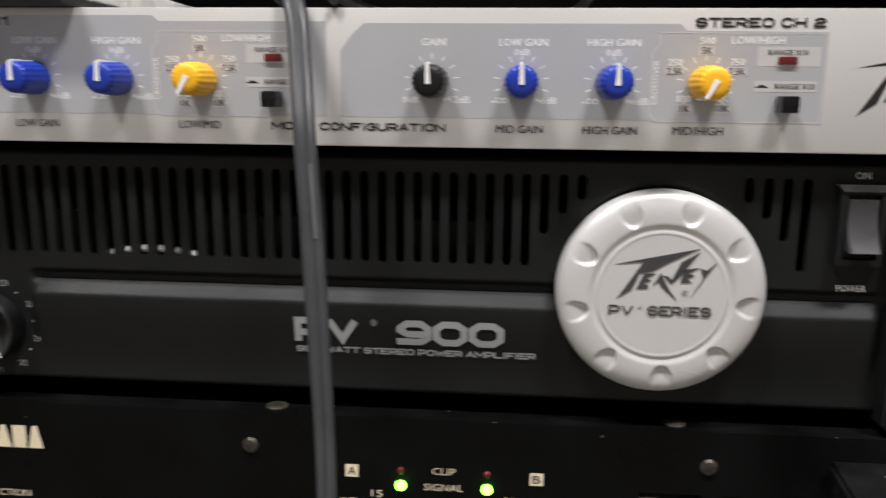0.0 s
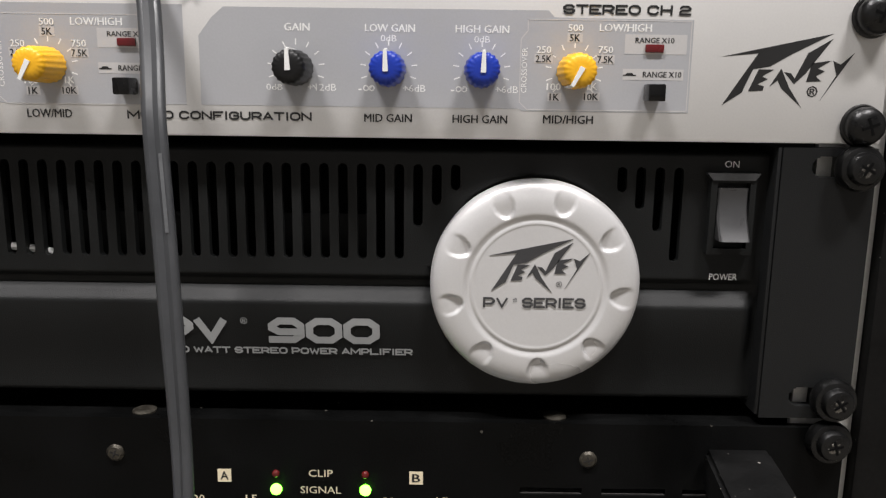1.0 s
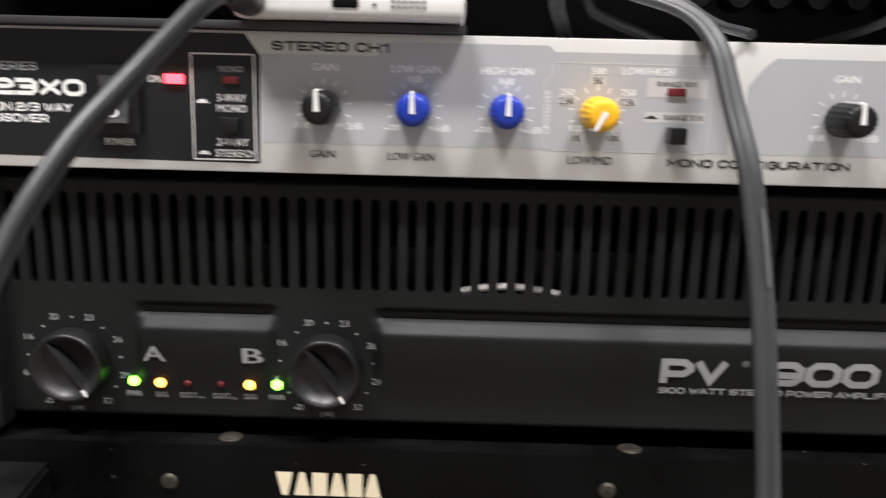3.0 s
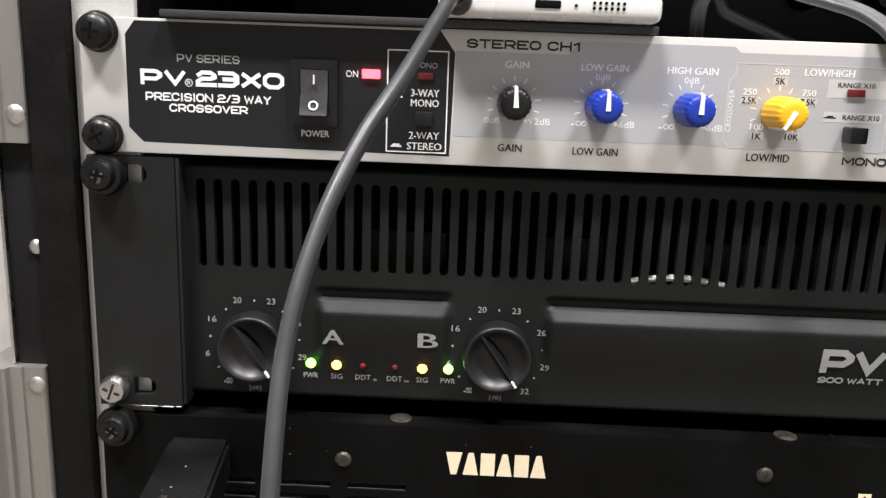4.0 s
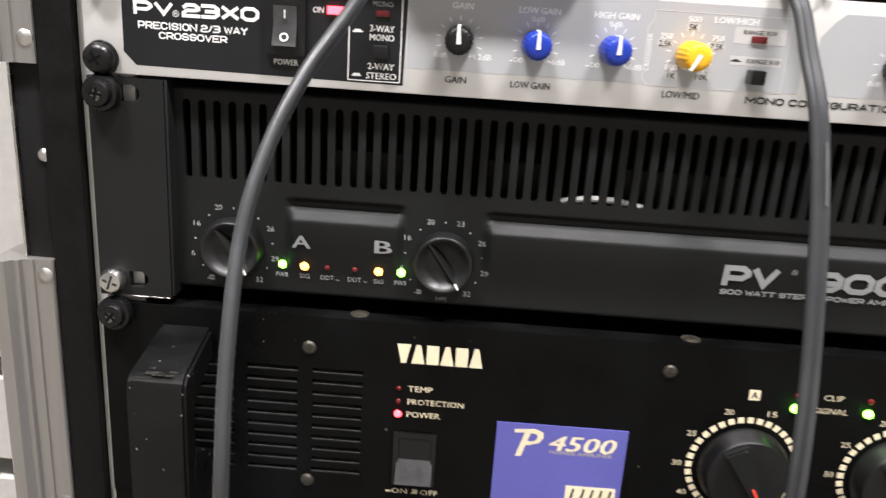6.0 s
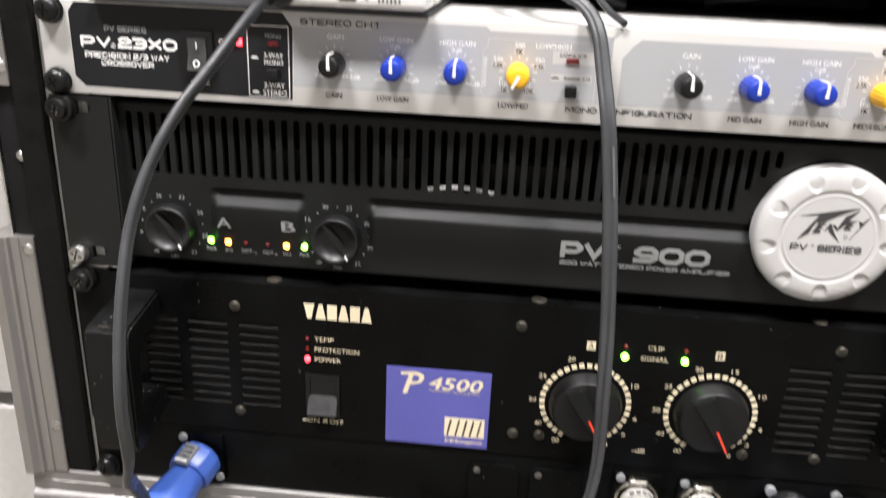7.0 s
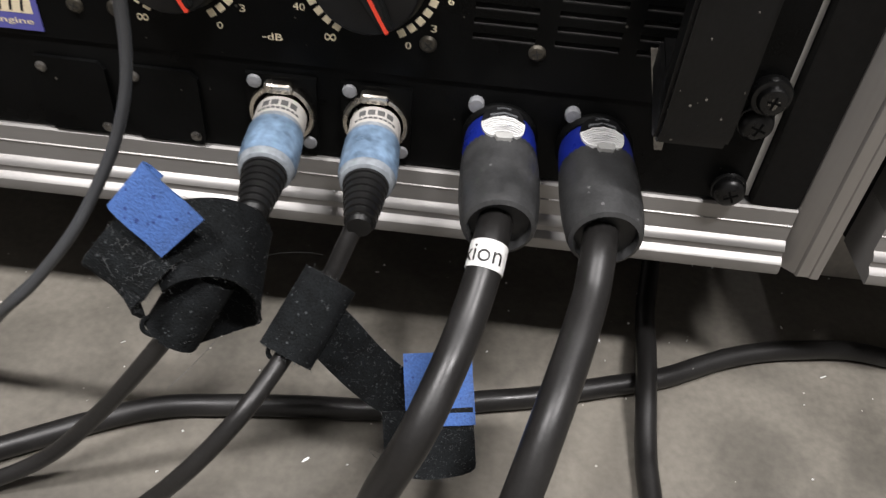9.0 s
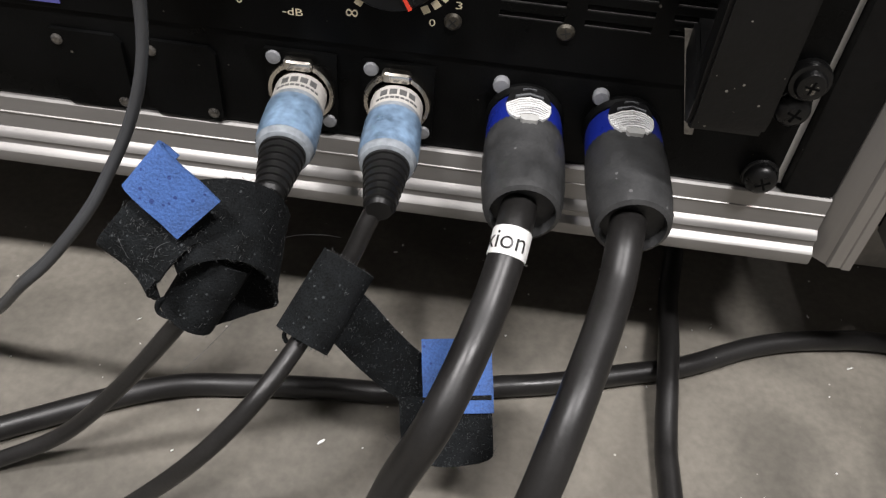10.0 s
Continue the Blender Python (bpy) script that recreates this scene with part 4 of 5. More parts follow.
# power switch
sw = part("power_switch", plate(0.1915, 0.2058, 0.2895, 0.3150, [(0.1935, 0.2040, 0.2915, 0.3128)], 0.0035, 0.0080), CHARCOAL, amp, "black rocker power switch")
part("hood", prism([(0.1900, 0.3158), (0.2068, 0.3158), (0.2052, 0.3136), (0.1918, 0.3136)], 0.0030, 0.0060), RUBBER, sw)
bm = bmesh.new()
rows = []
for s in np.linspace(0, 1, 14).tolist():
    z = 0.2945 + 0.0166 * s
    y = 0.0034 - 0.0046 * (1 - s) ** 1.4 + 0.0014 * math.sin(math.pi * s)
    rows.append([bm.verts.new((x, y + e, z)) for x, e in ((0.1939, 0.0006), (0.1945, 0), (0.2030, 0), (0.2036, 0.0006))])
for a, b in zip(rows, rows[1:]):
    for k in range(3):
        bm.faces.new((a[k], a[k + 1], b[k + 1], b[k]))
for edge in (rows[0], rows[-1], [r[0] for r in rows], [r[-1] for r in rows]):
    foot = [bm.verts.new((v.co.x, 0.008, v.co.z)) for v in edge]
    for k in range(len(edge) - 1):
        bm.faces.new((edge[k], edge[k + 1], foot[k + 1], foot[k]))
part("rocker", bm, SWITCH_GREY, sw, "smooth black rocker with reflected light put in as grey")
lettering("ON", 0.1985, 0.3185, 0.0046, 0.0022, 0.004, WHITE_INK, amp, face=ledge)
lettering("POWER", 0.1985, 0.2815, 0.0092, 0.0022, 0.004, WHITE_INK, amp, face=ledge)

# ---- lower power amplifier, three rack units ----
BB, BT = 0.1030, 0.2320
low = thing("power_amplifier", (0, 0.2, BB), "black three-unit power amplifier with two ringed dials", "power amplifier")
vents = []
for x0, x1 in ((-0.2045, -0.1862), (-0.1805, -0.1588), (-0.1525, -0.1310), (0.1334, 0.1545), (0.1611, 0.1827), (0.1885, 0.2060)):
    for k in range(10):
        z = 0.2075 - 0.00535 * k
        vents.append((x0, x1, z - 0.0013, z + 0.0013))
part("front_panel", plate(-0.2413, 0.2413, 0.1413, BT, vents, 0.0, 0.0030), AMP_BLACK, low, "black painted front panel with vent slots")
part("connector_panel", block(-0.2413, 0.2413, 0.0008, 0.0034, BB, 0.1409, 0.0004), AMP_BLACK, low, "black lower connector panel")
# near-black sheet for the shade behind the vents
part("vent_backing", block(-0.21, 0.21, 0.0068, 0.0075, 0.1450, 0.2150), VOID_BLACK, low)
fins = {}
for x0, x1, z0, z1 in vents:
    w = round(x1 - x0, 5)
    if w not in fins:
        bm = bmesh.new()
        outline = [(0.0006, -0.0003), (0.0030, -0.0003), (0.0066, 0.0014), (0.0066, 0.0020), (0.0028, 0.0006), (0.0004, 0.0005)]
        ends = [[bm.verts.new((x, y, z)) for y, z in outline] for x in (-w / 2, w / 2)]
        for k in range(6):
            bm.faces.new((ends[0][k], ends[0][(k + 1) % 6], ends[1][(k + 1) % 6], ends[1][k]))
        bm.faces.new(ends[0]), bm.faces.new(ends[1])
        fins[w] = ob = part("vent_fin", bm, VENT_LIP, low)
    else:
        ob = fins[w].copy()
        scene.collection.objects.link(ob)
    ob.location = ((x0 + x1) / 2, 0, z0)
part("body", block(-0.2180, 0.2180, 0.0080, 0.42, BB + 0.001, 0.2298, 0.001), CASE_BLACK, low, "black steel housing")
part("top_flange", block(-0.2210, 0.2210, 0.0031, 0.0300, 0.2300, BT - 0.0003, 0.0004), AMP_BLACK, low)
for x in (-0.1340, 0.0050, 0.1450):
    part("flange_screw", lathe([(0.0040, -0.0006), (0.0040, 0.0003), (0.0030, 0.0008), (0.0008, 0.0011)], 20, pose(x, 0.0062, BT) @ pose(0, 0, 0, -90)), SCREW_DULL, low, "sunk dull screw on the flange")
# maker's word as six plain blocks
for k in range(6):
    x = -0.1170 + 0.00608 * k
    if k == 0:
        o = [(0, 1), (1, 1), (0.68, 0), (0.32, 0)]
    elif k in (1, 3, 5):
        o = [(0.02, 0), (0.34, 1), (0.66, 1), (0.98, 0)]
    else:
        o = [(0.06, 0), (0.06, 1), (0.94, 1), (0.94, 0)]
    shape([(x + 0.0058 * a, 0.2142 + 0.0086 * b) for a, b in o], -0.00009, CREAM_INK, low, "emblem_shape")
for z, word, w, lamp in ((0.2023, "TEMP", 0.0104, LED_DARK), (0.1962, "PROTECTION", 0.0240, LED_DARK), (0.1902, "POWER", 0.0142, LED_RED)):
    dome(-0.1154, z, 0.0, 0.0011 if lamp is LED_DARK else 0.0016, 0.0012, lamp, low, "status_lamp")
    lettering(word, -0.1115 + w / 2, z, w, 0.0026, -0.00009, CREAM_INK, low)
sw = part("power_switch", plate(-0.1165, -0.0980, 0.1560, 0.1815, [(-0.1142, -0.1000, 0.1585, 0.1795)], -0.0015, -0.0001), KNOB_SATIN, low, "black rocker power switch")
part("rocker_top", prism([(-0.1140, 0.1690), (-0.1002, 0.1690), (-0.1002, 0.1793), (-0.1140, 0.1793)], -0.0010, 0.002), KNOB_SATIN, sw)
bm = bmesh.new()
pr = [(0.001, 0.1587), (-0.0055, 0.1587), (-0.0008, 0.1689), (0.001, 0.1689)]
ends = [[bm.verts.new((x, y, z)) for y, z in pr] for x in (-0.1150, -0.0992)]
for k in range(4):
    bm.faces.new((ends[0][k], ends[0][(k + 1) % 4], ends[1][(k + 1) % 4], ends[1][k]))
bm.faces.new(ends[0]), bm.faces.new(ends[1])
# greyer than the top half: the light falling on it, put into the colour
part("rocker_bottom", bm, RUBBER, sw)
lettering("ON /  OFF", -0.1062, 0.1520, 0.0205, 0.0025, -0.00009, CREAM_INK, low)
shape([(-0.1190, 0.1512), (-0.1168, 0.1512), (-0.1168, 0.1520), (-0.1190, 0.1520)], -0.00009, CREAM_INK, low, "key_mark")
shape([(-0.1072, 0.1510), (-0.1050, 0.1510), (-0.1050, 0.1532), (-0.1072, 0.1532)], -0.00009, CREAM_INK, low, "key_mark")
# violet-blue sticker
card = part("sticker", block(-0.0725, -0.0164, -0.0006, -0.0001, 0.1436, 0.1903), CARD_BLUE, low, "violet-blue model sticker with cream print")
lettering("P", -0.0580, 0.1812, 0.0115, 0.0135, -0.00068, CREAM_INK, card, bold=0.018, slant=0.3)
stroke(-0.0648, 0.1866, -0.0560, 0.1874, 0.0016, -0.00068, CREAM_INK, card)
lettering("4500", -0.0352, 0.1822, 0.0290, 0.0074, -0.00068, CREAM_INK, card, bold=0.018, slant=0.2)
lettering("POWER AMPLIFIER", -0.0355, 0.1776, 0.0270, 0.0018, -0.00068, CREAM_FAINT, card)
shape([(-0.0402, 0.1500), (-0.0185, 0.1500), (-0.0185, 0.1618), (-0.0402, 0.1618)], -0.00068, CREAM_INK, card, "cream_field")
for x in (-0.0385, -0.0340, -0.0300, -0.0262, -0.0222):
    stroke(x, 0.1507, x + 0.0018, 0.1605, 0.0010, -0.00075, INK, card, "bar")
lettering("EEEngine", -0.0293, 0.1468, 0.0205, 0.0030, -0.00068, CREAM_INK, card, bold=0.018)


def level_dial(x, z):
    """A dark dial inside a ring of cream blocks."""
    k = part("level_dial", lathe([(0.0190, 0.0001), (0.0191, 0.0022), (0.0184, 0.0034), (0.0176, 0.0080), (0.0168, 0.0092), (0.0150, 0.0096), (0.0080, 0.0096)], 72, pose(x, 0.0, z)), KNOB_SATIN, low, "large black level dial", 40)
    m = pose(x, 0, z) @ pose(0, 0, 0, 0, 152, 0)
    wedge = prism([(-0.0020, 0.0158), (0.0020, 0.0158), (0.0058, -0.0160), (-0.0058, -0.0160)], -0.0126, -0.0085)
    bmesh.ops.bevel(wedge, geom=wedge.edges[:], offset=0.0008, segments=2, affect="EDGES")
    wedge.transform(m)
    part("grip", wedge, CHARCOAL, k, "raised wedge grip")
    p = block(-0.0006, 0.0006, -0.0130, -0.0100, 0.0030, 0.0160)
    p.transform(m)
    part("pointer", p, POINTER_RED, k, "red pointer line")
    for i in range(31):
        a = radians(-151 + 302 * i / 30)
        c, s = math.cos(a), math.sin(a)
        r0, r1, w = 0.0213, 0.0240, 0.0013
        shape([(x + r * s + q * c, z + r * c - q * s) for r, q in ((r0, -w), (r0, w), (r1, w), (r1, -w))], -0.00009, CREAM_INK, low, "scale_block")
    for word, a in (("∞", -151), ("40", -121), ("30", -90), ("25", -58), ("20", -20), ("15", 18), ("10", 62), ("6", 104), ("3", 128), ("0", 151)):
        lettering(word, x + 0.0277 * math.sin(radians(a)), z + 0.0275 * math.cos(radians(a)), 0.0040 if len(word) > 1 or word == "∞" else 0.0021, 0.0026, -0.00009, CREAM_INK, low, bold=0.0)


level_dial(0.0336, 0.1772)
level_dial(0.0985, 0.1772)
lettering("-dB", 0.0650, 0.1510, 0.0070, 0.0025, -0.00009, CREAM_INK, low)
for x, word in ((0.0332, "A"), (0.0982, "B")):
    shape([(x - 0.0023, 0.2093), (x + 0.0023, 0.2093), (x + 0.0023, 0.2140), (x - 0.0023, 0.2140)], -0.00009, CREAM_INK, low, "letter_field")
    lettering(word, x, 0.21165, 0.0028, 0.0030, -0.00015, INK, low, bold=0.018)
for x in (0.0507, 0.0810):
    dome(x, 0.2127, 0.0, 0.0013, 0.0014, LED_DARK, low, "clip_lamp")
    dome(x, 0.2070, 0.0, 0.0019, 0.0016, LED_GREEN, low, "signal_lamp", "lit green lamp")
lettering("CLIP", 0.0659, 0.2129, 0.0082, 0.0026, -0.00009, CREAM_INK, low)
lettering("SIGNAL", 0.0658, 0.2068, 0.0138, 0.0026, -0.00009, CREAM_INK, low)


def cross_cut(r):
    """Two short bars for the cross of a screw."""
    bm = bmesh.new()
    box(bm, -r, r, -0.00015, 0.00015, -r * 0.15, r * 0.15), box(bm, -r * 0.15, r * 0.15, -0.00022, 0.00022, -r, r)
    return bm


for x, z in ((-0.1540, 0.2180), (-0.1541, 0.1540), (-0.0032, 0.2195), (-0.0030, 0.1550), (0.0112, 0.1552), (0.1187, 0.1545), (0.1560, 0.2193), (0.1557, 0.1555)):
    s = part("panel_screw", lathe([(0.0030, -0.0005), (0.0030, 0.0004), (0.0022, 0.0011), (0.0006, 0.0013)], 24, pose(x, 0, z)), SCREW_DULL, low, "small dull cross-head screw")
    b = cross_cut(0.0016)
    b.transform(pose(x, -0.0012, z) @ pose(0, 0, 0, 0, 25 + 900 * x, 0))
    part("cross", b, INK, s)
for x0 in (-0.0252, 0.0088):
    cv = part("blank_cover", prism([(x0 + 0.003, 0.1036), (x0 + 0.0262, 0.1036), (x0 + 0.0275, 0.1050), (x0 + 0.0275, 0.1310), (x0 + 0.0250, 0.1338), (x0 + 0.002, 0.1340), (x0, 0.1320), (x0, 0.1068)], -0.0012, 0.0006), AMP_BLACK, low, "black blank cover plate")
    for x, z in ((x0 + 0.0042, 0.1300), (x0 + 0.0240, 0.1066)):
        part("cover_screw", lathe([(0.0021, 0.0), (0.0021, 0.0016), (0.0012, 0.0022)], 18, pose(x, 0, z)), SCREW_WORN, cv)
for way in (-1, 1):
    # bracket handle: two arms and a grip with rounded corners
    out = [(0.0, 0.2235), (-0.043, 0.2235), (-0.0475, 0.2215), (-0.0495, 0.2165), (-0.0495, 0.1612), (-0.0475, 0.1562), (-0.043, 0.1540), (0.0, 0.1540), (0.0, 0.1660), (-0.030, 0.1660), (-0.035, 0.1685), (-0.037, 0.1735), (-0.037, 0.2020), (-0.034, 0.2075), (-0.026, 0.2105), (0.0, 0.2105)]
    bm = bmesh.new()
    ends = [[bm.verts.new((way * (x + 0.12 * y), y, z)) for y, z in out] for x in (0.1950, 0.2168)]
    n = len(out)
    for k in range(n):
        bm.faces.new((ends[0][k], ends[0][(k + 1) % n], ends[1][(k + 1) % n], ends[1][k]))
    bm.faces.new(ends[0]), bm.faces.new(ends[1])
    bmesh.ops.bevel(bm, geom=[e for e in bm.edges if abs(e.verts[0].co.x - e.verts[1].co.x) < 0.012], offset=0.0013, segments=2, affect="EDGES")
    grip = part("handle", bm, HANDLE_BLACK, low, "scuffed black carrying handle")
    for u, y, w, d in ((0.2075, -0.0440, 0.0030, 0.0009), (0.2040, -0.0452, 0.0040, 0.0006), (0.2005, -0.0425, 0.0016, 0.0005), (0.2090, -0.0400, 0.0012, 0.0008)):
        worn_spot = block(-w, w, -d, d, 0.22335, 0.22358)
        worn_spot.transform(pose(way * (u + 0.12 * y), y, 0))
        part("worn_spot", worn_spot, SCREW_WORN, grip, "paint worn to bare metal")

# pale patch on the panel, with a slanted left edge
shape([(0.1926, 0.1620), (0.2050, 0.1620), (0.2064, 0.1225), (0.2036, 0.1225)], -0.0003, PALE_PATCH, low, "worn_patch", label="pale patch behind the handle")

# ---- rack screws in cup washers ----
screw = thing("rack_screw", (0, 0, 0), "black cross-head rack screw in a plastic cup washer", "screw", "rack screws")
part("washer", lathe([(0.0070, 0.0), (0.0074, 0.0008), (0.0070, 0.0018), (0.0060, 0.0022)], 32), SCREW_BLACK, screw)
part("head", lathe([(0.0064, 0.0020), (0.0066, 0.0042), (0.0060, 0.0060), (0.0044, 0.0074), (0.0022, 0.0081), (0.0005, 0.0083)], 28), SCREW_BLACK, screw)
b = cross_cut(0.0030)
b.transform(pose(0, -0.0082, 0))
part("cross", b, VOID_BLACK, screw)
worn = thing("rack_screw", (0, 0, 0), "black rack screw with its cross worn to bare metal", "screw", "rack screws")
part("washer", lathe([(0.0074, 0.0), (0.0080, 0.0012), (0.0081, 0.0040), (0.0074, 0.0060), (0.0056, 0.0066)], 32), SCREW_BLACK, worn)
part("head", lathe([(0.0058, 0.0062), (0.0058, 0.0078), (0.0050, 0.0092), (0.0030, 0.0098), (0.0006, 0.0098)], 28), SCREW_BLACK, worn)
b = cross_cut(0.0027)
b.transform(pose(0, -0.0098, 0))
part("cross", b, VOID_BLACK, worn)
chip = bmesh.new()
for x, z, w, h in ((0.0010, -0.0012, 0.0009, 0.0011), (-0.0014, -0.0009, 0.0007, 0.0005), (0.0004, -0.0024, 0.0010, 0.0005), (0.0016, 0.0010, 0.0006, 0.0004), (-0.0010, 0.0012, 0.0004, 0.0006)):
    box(chip, x - w, x + w, -0.00985, -0.0094, z - h, z + h, 0.0002, 1)
part("worn_patch", chip, SCREW_WORN, worn, "patch worn to bare metal")
bare = thing("rack_screw", (0, 0, 0), "bare steel cross-head rack screw standing loose in its slot", "screw", "rack screws")
part("head", lathe([(0.0050, 0.0), (0.0056, 0.0030), (0.0056, 0.0052), (0.0046, 0.0074), (0.0010, 0.0082)], 28), STEEL, bare)
b = cross_cut(0.0034)
b.transform(pose(0, -0.0080, 0))
part("cross", b, INK, bare)
SX = 0.2346
for ob, x, z, turn in ((screw, -SX, 0.3644, 8), (screw, -SX, 0.3313, 60), (screw, SX, 0.3640, 20), (screw, SX, 0.3313, 70), (worn, -SX, 0.3185, 10), (worn, SX, 0.3185, 30), (bare, -SX, 0.2427, 20), (worn, SX, 0.2427, 55), (worn, -SX, 0.2282, 35), (worn, SX, 0.2282, 75), (screw, -SX, 0.1095, 15), (screw, SX, 0.1095, 62), (screw, SX + 0.0002, 0.1390, 20), (worn, SX + 0.0012, 0.1505, 10)):
    copy_thing(ob, pose(x, -0.0001, z, 0, turn, 0) @ Matrix.Diagonal((0.9, 0.8, 0.9, 1)))
for ob in (screw, worn, bare):
    for o in (*ob.children_recursive, ob):
        bpy.data.objects.remove(o)

# ---- grey twin cable: from the phone, down, over the floor and back up ----
TWIN = [(1.0 * math.cos(a) + (0.9 if math.cos(a) >= 0 else -0.9), 0.95 * math.sin(a)) for a in np.linspace(-math.pi / 2, math.pi / 2, 9).tolist()]
TWIN = TWIN + [(0.0, 0.50)] + [(-u, -v) for u, v in TWIN] + [(0.0, -0.50)]
loop = [(-0.119, -0.034, 0.3775), (-0.1215, -0.050, 0.3715), (-0.1305, -0.074, 0.3530), (-0.1385, -0.088, 0.3385), (-0.1455, -0.101, 0.3200), (-0.1495, -0.112, 0.2990), (-0.1500, -0.124, 0.2700), (-0.1500, -0.130, 0.2400), (-0.1535, -0.123, 0.2100), (-0.1655, -0.104, 0.1850), (-0.1800, -0.073, 0.1560), (-0.1865, -0.051, 0.1240), (-0.1830, -0.0490, 0.0880), (-0.1710, -0.0490, 0.0570), (-0.1525, -0.0495, 0.0410), (-0.1310, -0.0500, 0.0245), (-0.1130, -0.0500, 0.0175), (-0.0960, -0.0500, 0.0165), (-0.0750, -0.0510, 0.0220), (-0.0560, -0.0560, 0.0360), (-0.0360, -0.0620, 0.0510), (-0.0130, -0.0720, 0.0790), (0.0000, -0.0710, 0.0925), (0.0140, -0.0660, 0.1100), (0.0215, -0.0590, 0.1230), (0.0290, -0.0530, 0.1390), (0.0345, -0.0490, 0.1580), (0.0362, -0.046, 0.1800), (0.0350, -0.045, 0.2100), (0.0338, -0.041, 0.2400), (0.0316, -0.037, 0.2700), (0.0290, -0.032, 0.3000), (0.0255, -0.025, 0.3300), (0.0222, -0.015, 0.3500), (0.0185, -0.006, 0.3680), (0.0120, 0.003, 0.3775), (0.0000, 0.012, 0.3832), (-0.0140, 0.030, 0.3885), (-0.0200, 0.075, 0.3900), (-0.0100, 0.12, 0.376)]
signal = thing("audio_cable", (-0.1, -0.04, 0), "grey twin audio cable hanging in front of the rack", "cable")
part("sheath", tube(loop, 0.0018, 14, 8, TWIN, (1, 0.2, 0), twist=(-105, -105, -105, -95, -90, -90, -85, -20, 0, 0)), CABLE_GREY, signal)
path = smooth_path(loop, 8)
climb = [q for q in path[-90:] if 0.19 < q.z < 0.345]
run = [0.0]
for p, q in zip(climb, climb[1:]):
    run.append(run[-1] + (q - p).length)


def along(words, start, height, stretch, name):
    """Fine print that follows the cable upwards; without words a plain bar."""
    if words:
        cu = bpy.data.curves.new("lettering", "FONT")
        cu.body, cu.size, cu.offset = words, height * 1.35, 0.0
        ob = bpy.data.objects.new("lettering", cu)
        me = bpy.data.meshes.new_from_object(ob)
        bpy.data.objects.remove(ob)
    else:
        bm = bmesh.new()
        bmesh.ops.create_grid(bm, x_segments=16, y_segments=1, size=0.5, matrix=Matrix.Translation((0.5, 0.5, 0)))
        for v in bm.verts:
            v.co.x, v.co.y = v.co.x * 0.022, v.co.y * height
        me = bpy.data.meshes.new("bar")
        bm.to_mesh(me)
        bm.free()
    for v in me.vertices:
        s = start + v.co.x * stretch
        i = max(0, min(len(run) - 2, int(np.searchsorted(run, s)) - 1))
        f = (s - run[i]) / (run[i + 1] - run[i])
        q = climb[i].lerp(climb[i + 1], f)
        u = (v.co.y - height / 2) / 0.0018
        v.co = q + Vector((0.0016 - 0.00188 * math.sin(u), -0.00195 * math.cos(u) - 0.0001, 0))
    part_of(name, me, CABLE_PRINT, signal)


along("STEREO INTERCONNECT CABLE 99,99% OXYGEN FREE COPPER", 0.012, 0.0011, 1.05, "lettering")
along("", 0.096, 0.0010, 1.0, "bar")
part("plug", tube([(-0.119, -0.0085, 0.3768), (-0.119, -0.014, 0.3768), (-0.119, -0.022, 0.3770), (-0.119, -0.030, 0.3778), (-0.1195, -0.037, 0.3770)], [0.0040, 0.0046, 0.0046, 0.0042, 0.0036], 18, 4), BOOT, signal, "black moulded jack plug")

# ---- phone on a black sheet on top of the crossover ----
phone = thing("phone", (-0.09, 0.05, 0.3720), "white phone lying flat with its port end forward", "phone")
part("body", block(-0.1250, -0.0565, -0.0105, 0.125, 0.3722, 0.3805, 0.0032, 4), PHONE_WHITE, phone)
part("screen", block(-0.1220, -0.0595, 0.006, 0.110, 0.3804, 0.3808), KNOB_BLACK, phone, "dark glass screen")
part("port", block(-0.0955, -0.0875, -0.0109, -0.0095, 0.3755, 0.3780, 0.0006), VOID_BLACK, phone, "charging port")
for k in range(6):
    for j in range(2):
        part("speaker_hole", lathe([(0.0005, 0.0), (0.0005, 0.0003)], 10, pose(-0.0775 + 0.0018 * k, -0.0105, 0.3760 + 0.0016 * j)), VOID_BLACK, phone)
part("microphone_hole", lathe([(0.0005, 0.0), (0.0005, 0.0003)], 10, pose(-0.0830, -0.0105, 0.3766)), VOID_BLACK, phone)
sheet = tagged(part("foam_sheet", block(-0.2130, -0.0560, -0.0050, 0.15, 0.3694, 0.3718, 0.0006), FLAP), "thin black foam sheet lying on the crossover", "foam sheet")

# ---- dark gear and leads behind, above the crossover ----
gear = thing("rack_unit", (0.05, 0.3, 0.372), "dark rack unit set back in the case", "rack unit")
part("body", block(-0.215, 0.215, 0.205, 0.45, 0.372, 0.52, 0.002), CASE_BLACK, gear)
for k in range(7):
    part("knob", lathe([(0.008, 0), (0.0075, 0.012), (0.006, 0.014)], 24, pose(0.07 + 0.021 * k, 0.205, 0.405)), KNOB_SATIN, gear)
